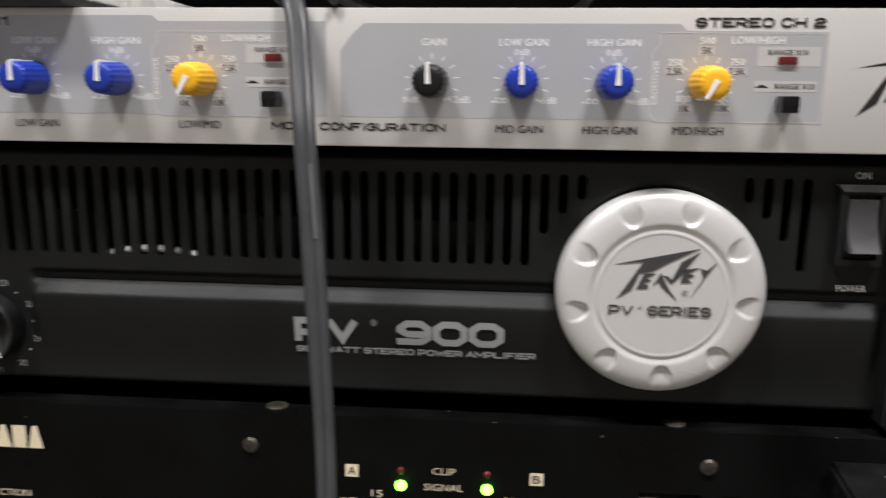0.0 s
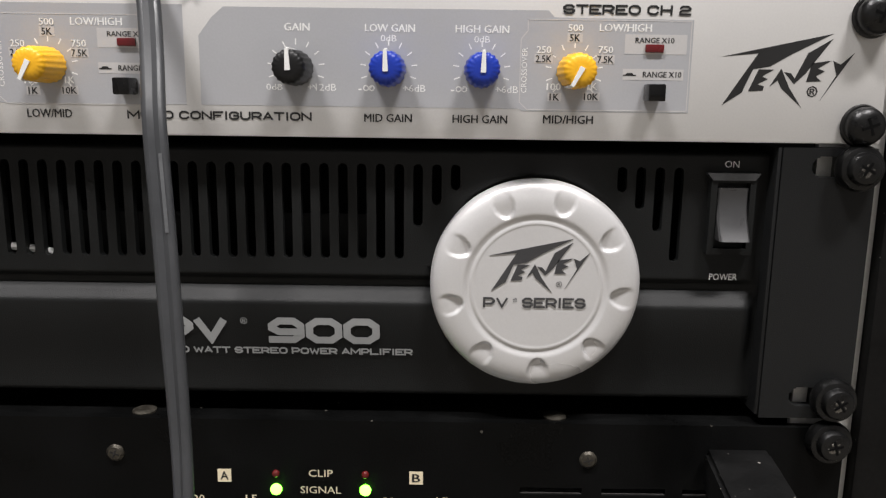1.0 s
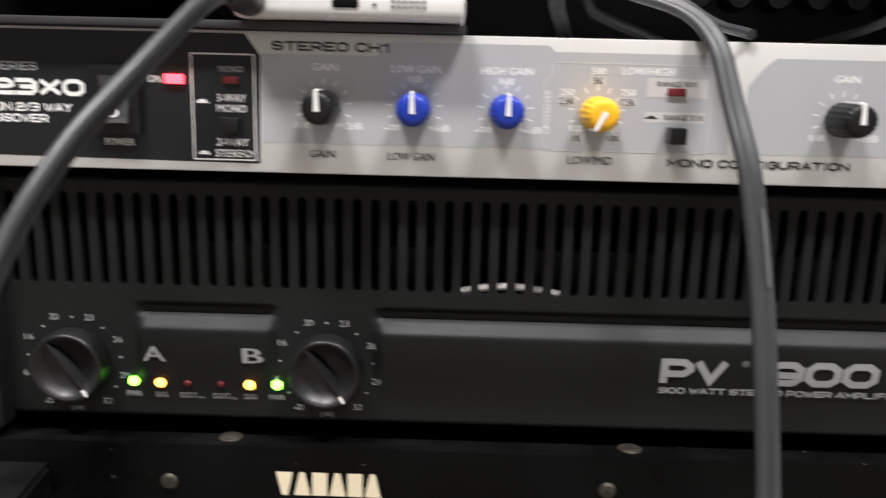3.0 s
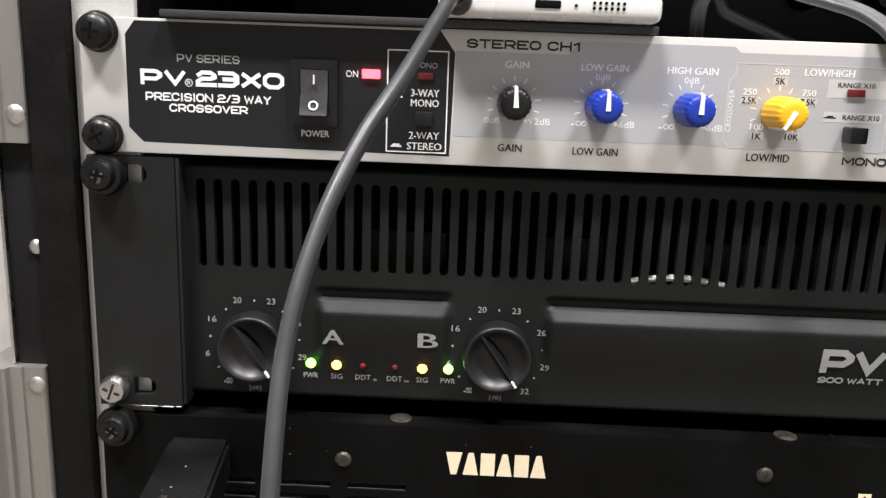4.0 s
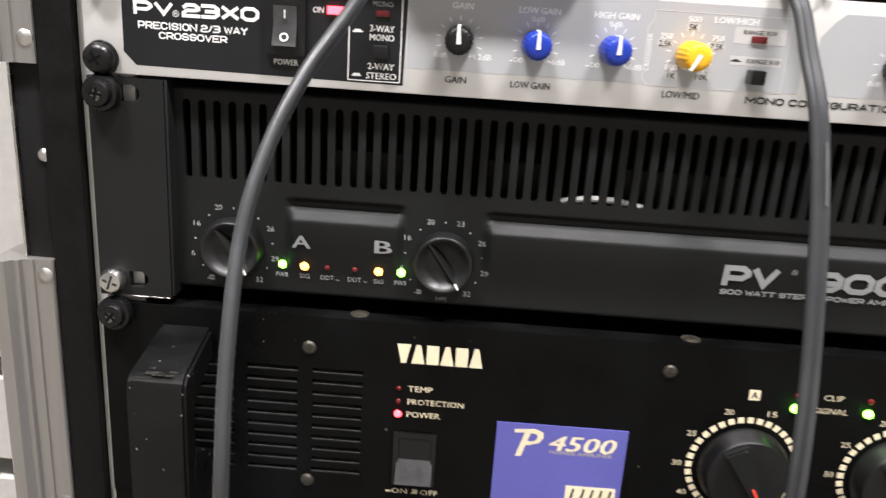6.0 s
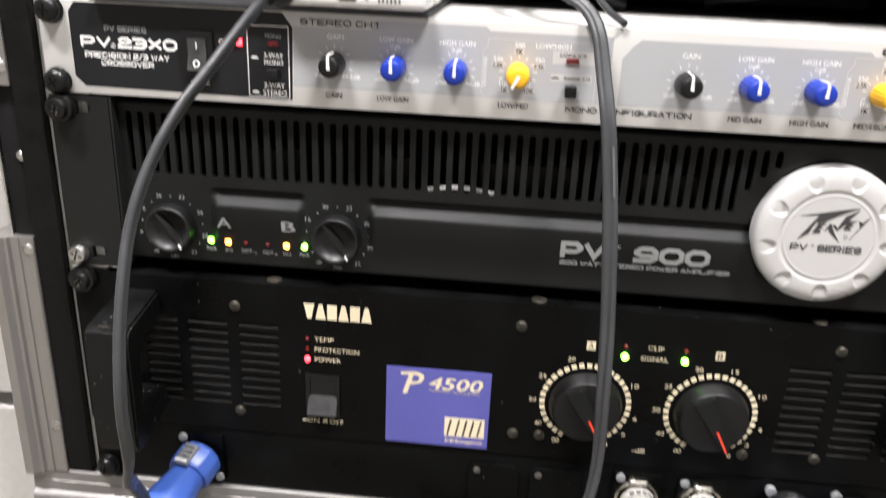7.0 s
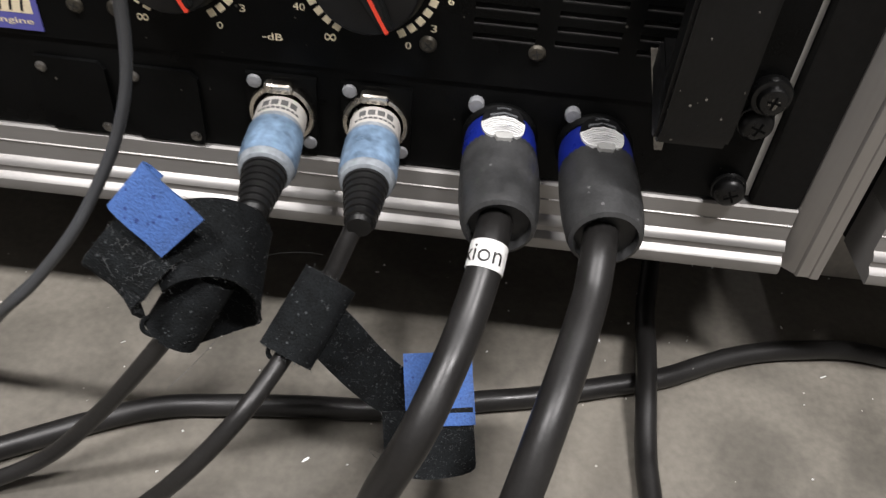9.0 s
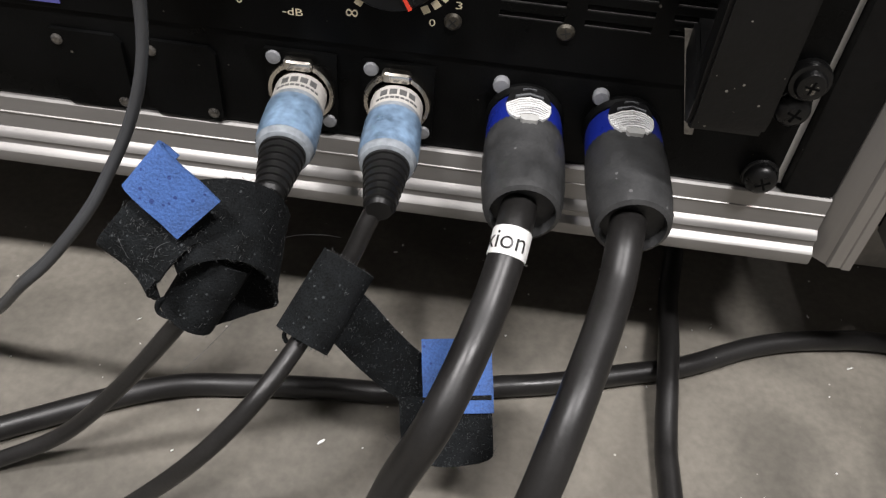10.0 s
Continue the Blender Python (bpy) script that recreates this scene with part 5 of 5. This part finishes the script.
for pts, r in (([(0.030, -0.002, 0.3712), (0.022, 0.02, 0.378), (0.006, 0.05, 0.400), (-0.006, 0.10, 0.44)], 0.0016), ([(0.045, 0.125, 0.3712), (0.025, 0.120, 0.3786), (0.007, 0.120, 0.3855), (0.0, 0.120, 0.391), (-0.004, 0.125, 0.41), (-0.004, 0.14, 0.45)], 0.0028), ([(0.10, 0.16, 0.373), (0.12, 0.08, 0.39), (0.09, 0.06, 0.43), (0.06, 0.08, 0.47)], 0.0020)):
    c = thing("lead", pts[0], "thin dark lead behind the crossover", "cable", "leads behind the crossover")
    part("sheath", tube(pts, r, 10, 8), CABLE_GREY, c)


# ---- microphone plugs with frosted sleeves ----
def mic_plug(x, pts, label):
    z = 0.1217
    t = thing("microphone_cable", (x, -0.02, z), label, "cable", "microphone cables")
    sock = part("socket", plate(x - 0.0128, x + 0.0128, z - 0.0150, z + 0.0150, [], -0.0012, 0.0006), AMP_BLACK, low, "black panel socket")
    part("flange", lathe([(0.0118, 0.0006), (0.0122, 0.0020), (0.0118, 0.0034), (0.0104, 0.0036), (0.0100, 0.0010)], 40, pose(x, 0, z)), NICKEL, sock, "nickel ring")
    part("release_tab", block(x - 0.0054, x + 0.0050, -0.0056, -0.001, z + 0.0094, z + 0.0136, 0.0017, 3), NICKEL, sock)
    for dx, dz in ((-0.0096, 0.0120), (0.0096, -0.0120)):
        part("rivet", lathe([(0.0026, 0.0010), (0.0027, 0.0016), (0.0023, 0.0023), (0.0006, 0.0026)], 20, pose(x + dx, 0, z + dz)), RIVET, sock, "pale plastic rivet")
    m = pose(x, 0, z) @ pose(0, 0, 0, 4, 0, 3)
    part("shell", lathe([(0.0080, 0.0), (0.0090, 0.0015), (0.0090, 0.0130), (0.0092, 0.0160)], 40, m), NICKEL, t, "nickel shell")
    lab = part("label", lathe([(0.00925, 0.0040), (0.00935, 0.0045), (0.00935, 0.0128), (0.00925, 0.0132)], 40, m, cap=False), LABEL_CREAM, t, "cream printed wrap label")
    for first_angle, step, count, wide, d0, d1 in ((54, 21, 4, 0.0013, 0.0064, 0.0092), (42, 11, 9, 0.0007, 0.0104, 0.0114)):
        for k in range(count):
            bar = block(-wide, wide, -d1, -d0, 0.00915, 0.00945)
            bar.transform(m @ pose(0, 0, 0, 0, 90 - (first_angle + step * k), 0))
            part("bar", bar, LABEL_INK, lab)
    part("sleeve", lathe([(0.0093, 0.0128), (0.0097, 0.0145), (0.0101, 0.0250), (0.0099, 0.0320), (0.0090, 0.0356), (0.0080, 0.0362)], 40, m), SLEEVE_CLEAR, t, "frosted clear sleeve")
    part("colour_band", lathe([(0.0096, 0.0150), (0.0099, 0.0158), (0.01025, 0.0250), (0.0101, 0.0312), (0.0098, 0.0330)], 40, m, cap=False), SLEEVE_BLUE, t, "blue colour band")
    prof = [(0.0080, 0.0320)]
    for k in range(7):
        r, d = 0.0078 - 0.00042 * k, 0.0352 + 0.0028 * k
        prof += [(r, d), (r, d + 0.0020), (r - 0.0007, d + 0.0022), (r - 0.0007, d + 0.0029)]
    prof += [(0.0046, 0.0550), (0.0040, 0.0565)]
    part("boot", lathe(prof, 32, m), BOOT, t, "ribbed black strain relief", 25)
    part("sheath", tube(pts, 0.0031, 16, 8), CABLE_BLACK, t)
    return t


mic_plug(0.0670, [(0.0695, -0.0500, 0.1180), (0.0668, -0.0600, 0.1140), (0.0622, -0.0700, 0.1068), (0.0560, -0.0790, 0.0990), (0.0470, -0.0835, 0.0865), (0.0210, -0.0870, 0.0500), (-0.0050, -0.0920, 0.0210), (-0.0316, -0.0984, 0.0060), (-0.0534, -0.1101, 0.0034), (-0.0764, -0.1164, 0.0032), (-0.1002, -0.1200, 0.0032), (-0.1802, -0.1150, 0.0032), (-0.3002, -0.1700, 0.0032)], "black microphone cable with a blue-banded plug")
mic_plug(0.1015, [(0.1040, -0.0500, 0.1180), (0.1005, -0.0560, 0.1110), (0.0950, -0.0640, 0.0985), (0.0850, -0.0830, 0.0840), (0.0735, -0.1040, 0.0740), (0.0545, -0.1140, 0.0520), (0.0285, -0.1150, 0.0200), (0.0166, -0.1112, 0.0036), (-0.0434, -0.1312, 0.0032), (-0.1834, -0.1712, 0.0032)], "black microphone cable with a blue-banded plug")


# ---- loudspeaker plugs ----
def speaker_plug(x, pts, label, tag):
    z = 0.1217
    t = thing("speaker_cable", (x, -0.03, z), label, "cable", "loudspeaker cables")
    sock = part("socket", lathe([(0.0135, 0.0006), (0.0140, 0.0030), (0.0130, 0.0050)], 40, pose(x, 0, z)), AMP_BLACK, low, "black panel socket")
    part("rivet", lathe([(0.0028, -0.001), (0.0030, 0.0016), (0.0026, 0.0024), (0.0006, 0.0026)], 20, pose(x - 0.0096, 0, z + 0.0118)), RIVET, sock, "pale plastic rivet")
    m = pose(x, 0, z) @ pose(0, 0, 0, 3, 0, 2)
    part("locking_ring", lathe([(0.0118, 0.0030), (0.0128, 0.0045), (0.0132, 0.0100), (0.0133, 0.0160), (0.0131, 0.0180)], 48, m), RING_BLUE, t, "deep blue locking ring")
    body = [(0.0124, 0.0150), (0.0134, 0.0166), (0.0137, 0.0215), (0.0138, 0.0280), (0.0136, 0.0380), (0.0128, 0.0465), (0.0120, 0.0500), (0.0106, 0.0508), (0.0102, 0.0470)]
    part("body", lathe(body, 72, m, flute=36, depth=0.018), RUBBER, t, "ribbed dark grey plug body", 40)
    def tongue(outline, z0, z1):
        bm = bmesh.new()
        low_side, top_side = [bm.verts.new((x, -d, z0 - 0.0035 * (x / 0.008) ** 2)) for x, d in outline], [bm.verts.new((x, -d, z1 - 0.0035 * (x / 0.008) ** 2)) for x, d in outline]
        bm.faces.new(low_side), bm.faces.new(top_side)
        for k in range(len(outline)):
            j = (k + 1) % len(outline)
            bm.faces.new((low_side[k], low_side[j], top_side[j], top_side[k]))
        bm.transform(m)
        return bm

    def half(d):
        return 0.0076 * math.sqrt(max(0.0, 1 - max(0.0, (d - 0.0095) / 0.0118) ** 2.2))

    span = np.linspace(0.0092, 0.0194, 9).tolist()
    latch = part("latch", tongue([(0.0, 0.0092)] + [(half(d), d) for d in span] + [(0.0, 0.0196)] + [(-half(d), d) for d in reversed(span)], 0.0120, 0.0147), LATCH, t, "silver ribbed latch")
    for k in range(7):
        d = 0.0101 + 0.0013 * k
        h = half(d + 0.0004) - 0.0003
        part("rib", tongue([(-h, d), (-h / 2, d), (0.0, d), (h / 2, d), (h, d), (h, d + 0.0006), (h / 2, d + 0.0006), (0.0, d + 0.0006), (-h / 2, d + 0.0006), (-h, d + 0.0006)], 0.0142, 0.0152), LATCH, latch)
    part("latch_button", tongue([(-0.0030, 0.0190), (0.0, 0.0190), (0.0030, 0.0190), (0.0028, 0.0212), (0.0022, 0.0220), (-0.0022, 0.0220), (-0.0028, 0.0212)], 0.0128, 0.0151), RAIL_WHITE, latch)
    cap = part("latch_cap", tongue([(-0.0052, 0.0038), (0.0, 0.0032), (0.0052, 0.0038), (0.0070, 0.0056), (0.0077, 0.0091), (0.0, 0.0091), (-0.0077, 0.0091), (-0.0070, 0.0056)], 0.0122, 0.0146), KNOB_SATIN, t, "dark latch cap")
    for h, d, e in ((0.0048, 0.0070, 0.0080), (0.0024, 0.0044, 0.0048)):
        part("bar", tongue([(-h, d), (0.0, d), (h, d), (h, e), (0.0, e), (-h, e)], 0.0140, 0.01475), STRAP_EDGE, cap)
    part("sheath", tube(pts, 0.0058, 20, 8), CABLE_BLACK, t)
    if tag:
        q = smooth_path(pts, 8)
        i = 9
        lab = part("tag", tube([q[i], q[i + 1], q[i + 2], q[i + 3], q[i + 4], q[i + 5], q[i + 6]], 0.0061, 28, 1, smooth=False), LABEL_WHITE, t, "white wrap label on the cable")
        mid, ahead = q[i + 3], (q[i + 4] - q[i + 2]).normalized()
        right = Vector((1, 0, 0))
        right = (right - right.dot(ahead) * ahead).normalized()
        up = ahead.cross(right) * -1
        if up.z < 0:
            up = -up
        words = bpy.data.curves.new("lettering", "FONT")
        words.body, words.size, words.offset = "xion", 0.0085, 0.0
        ob = bpy.data.objects.new("lettering", words)
        me = bpy.data.meshes.new_from_object(ob)
        bpy.data.objects.remove(ob)
        for v in me.vertices:
            u = (v.co.x - 0.0096) / 0.0063
            w = v.co.y - 0.0028
            v.co = mid - ahead * w + 0.0063 * (math.sin(u) * right + math.cos(u) * up)
        part_of("lettering", me, INK, lab)
    return t


speaker_plug(0.1470, [(0.1475, -0.0480, 0.1195), (0.1464, -0.0580, 0.1190), (0.1448, -0.0680, 0.1135), (0.1415, -0.0810, 0.1060), (0.1365, -0.0970, 0.0985), (0.1300, -0.1110, 0.0870), (0.1215, -0.1165, 0.0660), (0.1130, -0.1190, 0.0360), (0.0980, -0.1350, 0.0110), (0.0750, -0.1900, 0.0060), (0.0500, -0.3600, 0.0060), (0.0200, -0.6000, 0.0060)], "thick black loudspeaker cable with a blue-ringed plug and white tag", True)
speaker_plug(0.1815, [(0.1820, -0.0480, 0.1195), (0.1805, -0.0580, 0.1175), (0.1790, -0.0690, 0.1115), (0.1740, -0.0880, 0.1060), (0.1675, -0.1090, 0.0980), (0.1615, -0.1250, 0.0810), (0.1550, -0.1360, 0.0520), (0.1480, -0.1500, 0.0200), (0.1400, -0.1900, 0.0060), (0.1200, -0.3600, 0.0060), (0.0900, -0.6000, 0.0060)], "thick black loudspeaker cable with a blue-ringed plug", False)

# ---- blue mains plug ----
mains = thing("power_cable", (-0.178, -0.03, 0.11), "black mains cable with a bright blue locking plug", "cable")
sock = part("mains_socket", plate(-0.1905, -0.1655, 0.1065, 0.1365, [], -0.0012, 0.0006), AMP_BLACK, low, "black panel socket")
for x, z in ((-0.1880, 0.1340), (-0.1680, 0.1090)):
    part("rivet", lathe([(0.0026, 0.0010), (0.0027, 0.0016), (0.0023, 0.0023), (0.0006, 0.0026)], 20, pose(x, 0, z)), RIVET, sock)
m = pose(-0.1780, 0, 0.1217) @ pose(0, 0, 0, 16, 0, -14)
part("ring", lathe([(0.0112, 0.0), (0.0128, 0.0020), (0.0130, 0.0130), (0.0118, 0.0150)], 40, m, flute=12, depth=0.05), SHELL_BLUE, mains, "bright blue ring")
part("body", lathe([(0.0098, 0.0130), (0.0104, 0.0200), (0.0118, 0.0270), (0.0128, 0.0330), (0.0128, 0.0450), (0.0112, 0.0490), (0.0090, 0.0490)], 40, m, flute=8, depth=0.03), SHELL_BLUE, mains, "bright blue plug body")
latch = part("latch", block(-0.0042, 0.0042, -0.0170, -0.0040, 0.0112, 0.0144, 0.0008), RIVET, mains, "dull grey ribbed latch")
latch.matrix_basis = m
for k in range(4):
    part("rib", block(-0.0036, 0.0036, -0.0164 + 0.0030 * k, -0.0152 + 0.0030 * k, 0.0142, 0.0149, 0.0002, 1), LATCH if k == 0 else SCREW_WORN, latch).matrix_parent_inverse = Matrix.Identity(4)
part("sheath", tube([m @ Vector((0, -0.044, 0)), m @ Vector((0, -0.058, 0)), m @ Vector((0.0, -0.075, -0.004)), (-0.2140, -0.095, 0.075), (-0.2320, -0.125, 0.040), (-0.2560, -0.170, 0.0090), (-0.29, -0.26, 0.0062), (-0.33, -0.5, 0.0062)], 0.0060, 18, 8), CABLE_BLACK, mains)

# ---- cables on the floor ----
across = thing("floor_cable", (0.1, -0.04, 0), "black rubber cable lying across the floor", "cable", "floor cables")
part("sheath", tube([(-0.40, -0.30, 0.0048), (-0.20, -0.190, 0.0048), (-0.090, -0.116, 0.0048), (-0.0325, -0.0813, 0.0048), (0.0141, -0.0565, 0.0048), (0.0475, -0.0494, 0.0048), (0.0825, -0.0453, 0.0048), (0.1133, -0.0424, 0.0048), (0.1537, -0.0324, 0.0048), (0.1781, -0.0265, 0.0048), (0.2109, -0.0159, 0.0048), (0.2371, -0.0070, 0.0048), (0.2709, 0.0101, 0.0048), (0.3048, 0.0197, 0.0048), (0.345, 0.0218, 0.0048), (0.42, 0.0, 0.0048), (0.6, -0.06, 0.0048)], 0.0047, 18, 8), CABLE_BLACK, across)
under = thing("floor_cable", (0.23, 0.0, 0), "black rubber cable that comes out from under the case", "cable", "floor cables")
part("sheath", tube([(0.262, 0.25, 0.0048), (0.2470, 0.12, 0.0048), (0.2397, 0.0715, 0.0050), (0.2321, 0.0330, 0.0075), (0.2275, 0.0, 0.0140), (0.2254, -0.0231, 0.0125), (0.2243, -0.0465, 0.0060), (0.2240, -0.0677, 0.0048), (0.226, -0.14, 0.0048), (0.235, -0.3, 0.0048)], 0.0047, 18, 8), CABLE_BLACK, under)

# ---- hook tape straps on the microphone cables ----
def ribbon(points, width, thick, across, n=6, wave=0.0, rounded=False):
    """A strap of some thickness along a curve; across: its width direction at each point."""
    path = smooth_path(points, n)
    sides = [Vector(a) for a in across]
    bm, rings = bmesh.new(), []
    for k, q in enumerate(path):
        f = k / (len(path) - 1) * (len(sides) - 1)
        i = min(int(f), len(sides) - 2)
        u = sides[i].lerp(sides[i + 1], f - i)
        ahead = (path[min(k + 1, len(path) - 1)] - path[max(k - 1, 0)]).normalized()
        u = (u - u.dot(ahead) * ahead).normalized()
        w = ahead.cross(u)
        row = []
        left = (len(path) - 1 - k) / n
        wide = width * (math.sqrt(max(0.02, 1 - (1 - min(1, left * 1.6)) ** 2)) if rounded else 1)
        for s in (-1, -0.5, 0, 0.5, 1):
            row.append(q + u * s * wide / 2 + w * (thick / 2 + wave * math.sin(3 * k + 2 * s)))
        for s in (1, 0.5, 0, -0.5, -1):
            row.append(q + u * s * wide / 2 - w * (thick / 2 - wave * math.sin(3 * k + 2 * s)))
        rings.append([bm.verts.new(p) for p in row])
    for a, b in zip(rings, rings[1:]):
        for k in range(10):
            bm.faces.new((a[k], a[(k + 1) % 10], b[(k + 1) % 10], b[k]))
    bm.faces.new(rings[0]), bm.faces.new(rings[-1])
    return bm


def wrap(a, b, r0, r1, turns, twist, thick):
    """A sleeve of tape rolled round the line from a to b."""
    a, b = Vector(a), Vector(b)
    ahead = (b - a).normalized()
    u = Vector((1, 0, 0))
    u = (u - u.dot(ahead) * ahead).normalized()
    w = ahead.cross(u)
    bm, rows = bmesh.new(), []
    n = int(turns * 22)
    for k in range(n + 1):
        ang = 2 * math.pi * turns * k / n + twist
        r = r0 + (r1 - r0) * k / n
        d = math.cos(ang) * u + math.sin(ang) * w * 0.82
        rows.append([bm.verts.new(p) for p in (a + d * r, b + d * r, b + d * (r + thick), a + d * (r + thick))])
    for p, q in zip(rows, rows[1:]):
        for k in range(4):
            bm.faces.new((p[k], p[(k + 1) % 4], q[(k + 1) % 4], q[k]))
    bm.faces.new(rows[0]), bm.faces.new(rows[-1])
    return bm


first = thing("cable_tie", (0.055, -0.075, 0.11), "black hook-tape cable tie with a blue tab round a cable", "cable tie", "cable ties")
part("roll", wrap((0.0605, -0.0740, 0.1085), (0.0485, -0.0840, 0.0885), 0.0042, 0.0086, 3.2, 0.4, 0.0013), VELCRO, first)
part("flap", ribbon([(0.0447, -0.0778, 0.1161), (0.0519, -0.0774, 0.1220), (0.0595, -0.0750, 0.1232), (0.0668, -0.0727, 0.1220), (0.0725, -0.0689, 0.1152), (0.0744, -0.0643, 0.1031), (0.0705, -0.0623, 0.0923), (0.0645, -0.0639, 0.0884), (0.0584, -0.0711, 0.0894), (0.0537, -0.0804, 0.0941)], 0.0235, 0.0015, [(-0.22, 0.66, 0.73), (-0.12, 0.67, 0.73), (-0.03, 0.68, 0.74), (0.18, 0.67, 0.72), (0.28, 0.65, 0.69)], 6, 0.0002), VELCRO, first, "fuzzy black flap")
part("fold", ribbon([(0.0505, -0.0731, 0.1229), (0.0463, -0.0785, 0.1236), (0.0427, -0.0826, 0.1212), (0.0387, -0.0860, 0.1164), (0.0363, -0.0866, 0.1116), (0.0399, -0.0826, 0.1060)], 0.0210, 0.0015, [(0.82, -0.36, -0.43), (0.80, -0.38, -0.46), (0.90, -0.24, -0.31), (0.69, -0.47, -0.54)], 6, 0.0002), VELCRO, first, "folded black end")
part("blue_tab", ribbon([(0.0456, -0.0744, 0.1362), (0.0426, -0.0736, 0.1384), (0.0412, -0.0748, 0.1404), (0.0430, -0.0769, 0.1400), (0.0477, -0.0788, 0.1367), (0.0532, -0.0803, 0.1326), (0.0578, -0.0816, 0.1284)], 0.0168, 0.0012, [(0.59, 0.38, 0.71), (0.59, 0.38, 0.71), (0.54, 0.41, 0.74)], 6), VELCRO_BLUE, first, "woven blue tab")
part("loop", tube([(0.0432, -0.0837, 0.0955), (0.0414, -0.0855, 0.0950), (0.0421, -0.0874, 0.0929), (0.0453, -0.0875, 0.0912), (0.0473, -0.0861, 0.0913)], 0.0008, 8, 5), VELCRO, first)

second = thing("cable_tie", (0.095, -0.085, 0.10), "black hook-tape cable tie with a long hanging tail", "cable tie", "cable ties")
part("roll", wrap((0.0958, -0.0625, 0.0995), (0.0848, -0.0835, 0.0838), 0.0042, 0.0090, 3.2, 1.2, 0.0013), VELCRO, second)
part("tail", ribbon([(0.0941, -0.0698, 0.0853), (0.0992, -0.0727, 0.0828), (0.1078, -0.0712, 0.0683), (0.1173, -0.0683, 0.0536), (0.1263, -0.0663, 0.0458)], 0.0180, 0.0013, [(0.63, 0.55, 0.55), (0.60, 0.56, 0.57), (0.49, 0.60, 0.63), (0.18, 0.67, 0.72)], 6, 0.0002), VELCRO, second, "fuzzy black tail")
part("blue_patch", ribbon([(0.1334, -0.0603, 0.0667), (0.1347, -0.0667, 0.0612), (0.1362, -0.0734, 0.0561), (0.1375, -0.0805, 0.0511)], 0.0245, 0.0016, [(0.99, 0.12, 0.07), (0.99, 0.09, 0.05)], 6), VELCRO_BLUE, second, "woven blue patch")
part("tail_end", ribbon([(0.1322, -0.0765, 0.0545), (0.1336, -0.0820, 0.0479), (0.1351, -0.0877, 0.0414), (0.1361, -0.0930, 0.0367)], 0.0320, 0.0014, [(0.99, 0.12, 0.07), (0.99, 0.09, 0.05)], 6, rounded=True), VELCRO, second, "rounded black tail end")
part("loop", tube([(0.0810, -0.0791, 0.0833), (0.0788, -0.0807, 0.0827), (0.0796, -0.0825, 0.0810), (0.0833, -0.0830, 0.0795), (0.0865, -0.0814, 0.0800)], 0.0008, 8, 5), VELCRO, second)

# stray fibres on the ties
fibres = bmesh.new()
rng = random.Random(4)


def fibre(bm, p, length, r):
    d = Vector((rng.uniform(-1, 1), rng.uniform(-1, 0.4), rng.uniform(-0.4, 1))).normalized()
    e = Vector((rng.uniform(-1, 1), rng.uniform(-1, 1), rng.uniform(-1, 1))).normalized()
    pts = [p, p + d * length * 0.35, p + d * length * 0.7 + e * length * 0.25, p + d * length * 0.8 + e * length * 0.6]
    pts = smooth_path(pts, 3)
    rings = []
    for q in pts:
        rings.append([bm.verts.new(q + Vector((r * math.cos(a), 0.3 * r, r * math.sin(a)))) for a in (0, 2.1, 4.2)])
    for a, b in zip(rings, rings[1:]):
        for k in range(3):
            bm.faces.new((a[k], a[(k + 1) % 3], b[(k + 1) % 3], b[k]))


def spot(me):
    """Some point on a mesh."""
    f = me.polygons[rng.randrange(len(me.polygons))]
    c = [me.vertices[v].co for v in f.vertices]
    return c[0].lerp(c[1], rng.random()).lerp(c[-1].lerp(c[2], rng.random()), rng.random())


for tie in (first, second):
    for piece in tie.children:
        if piece.name.split(".")[0] in ("roll", "flap", "fold", "tail", "tail_end"):
            for k in range(900):
                fibre(fibres, spot(piece.data), rng.uniform(0.0005, 0.0017), 0.00005)
            for k in range(2):
                fibre(fibres, spot(piece.data), rng.uniform(0.008, 0.018), 0.00008)
tagged(part("tape_fluff", fibres, FLUFF), "fine grey fluff clinging to the cable ties", "fluff", kind="stuff")

# crumbs and splinters on the floor
crumbs = bmesh.new()
for k in range(260):
    x, y = rng.uniform(-0.35, 0.42), rng.uniform(-0.32, 0.12)
    s = rng.uniform(0.0003, 0.0009)
    mtx = pose(x, y, s * 0.5, rng.uniform(0, 90), rng.uniform(0, 90), rng.uniform(0, 360)) @ Matrix.Diagonal((s * rng.choice((1, 1, 1, 3)), s, s * 0.6, 1))
    bmesh.ops.create_icosphere(crumbs, subdivisions=1, radius=0.8, matrix=mtx)
tagged(part("floor_crumbs", crumbs, LABEL_WHITE), "pale crumbs and splinters on the concrete", "crumbs", kind="stuff")
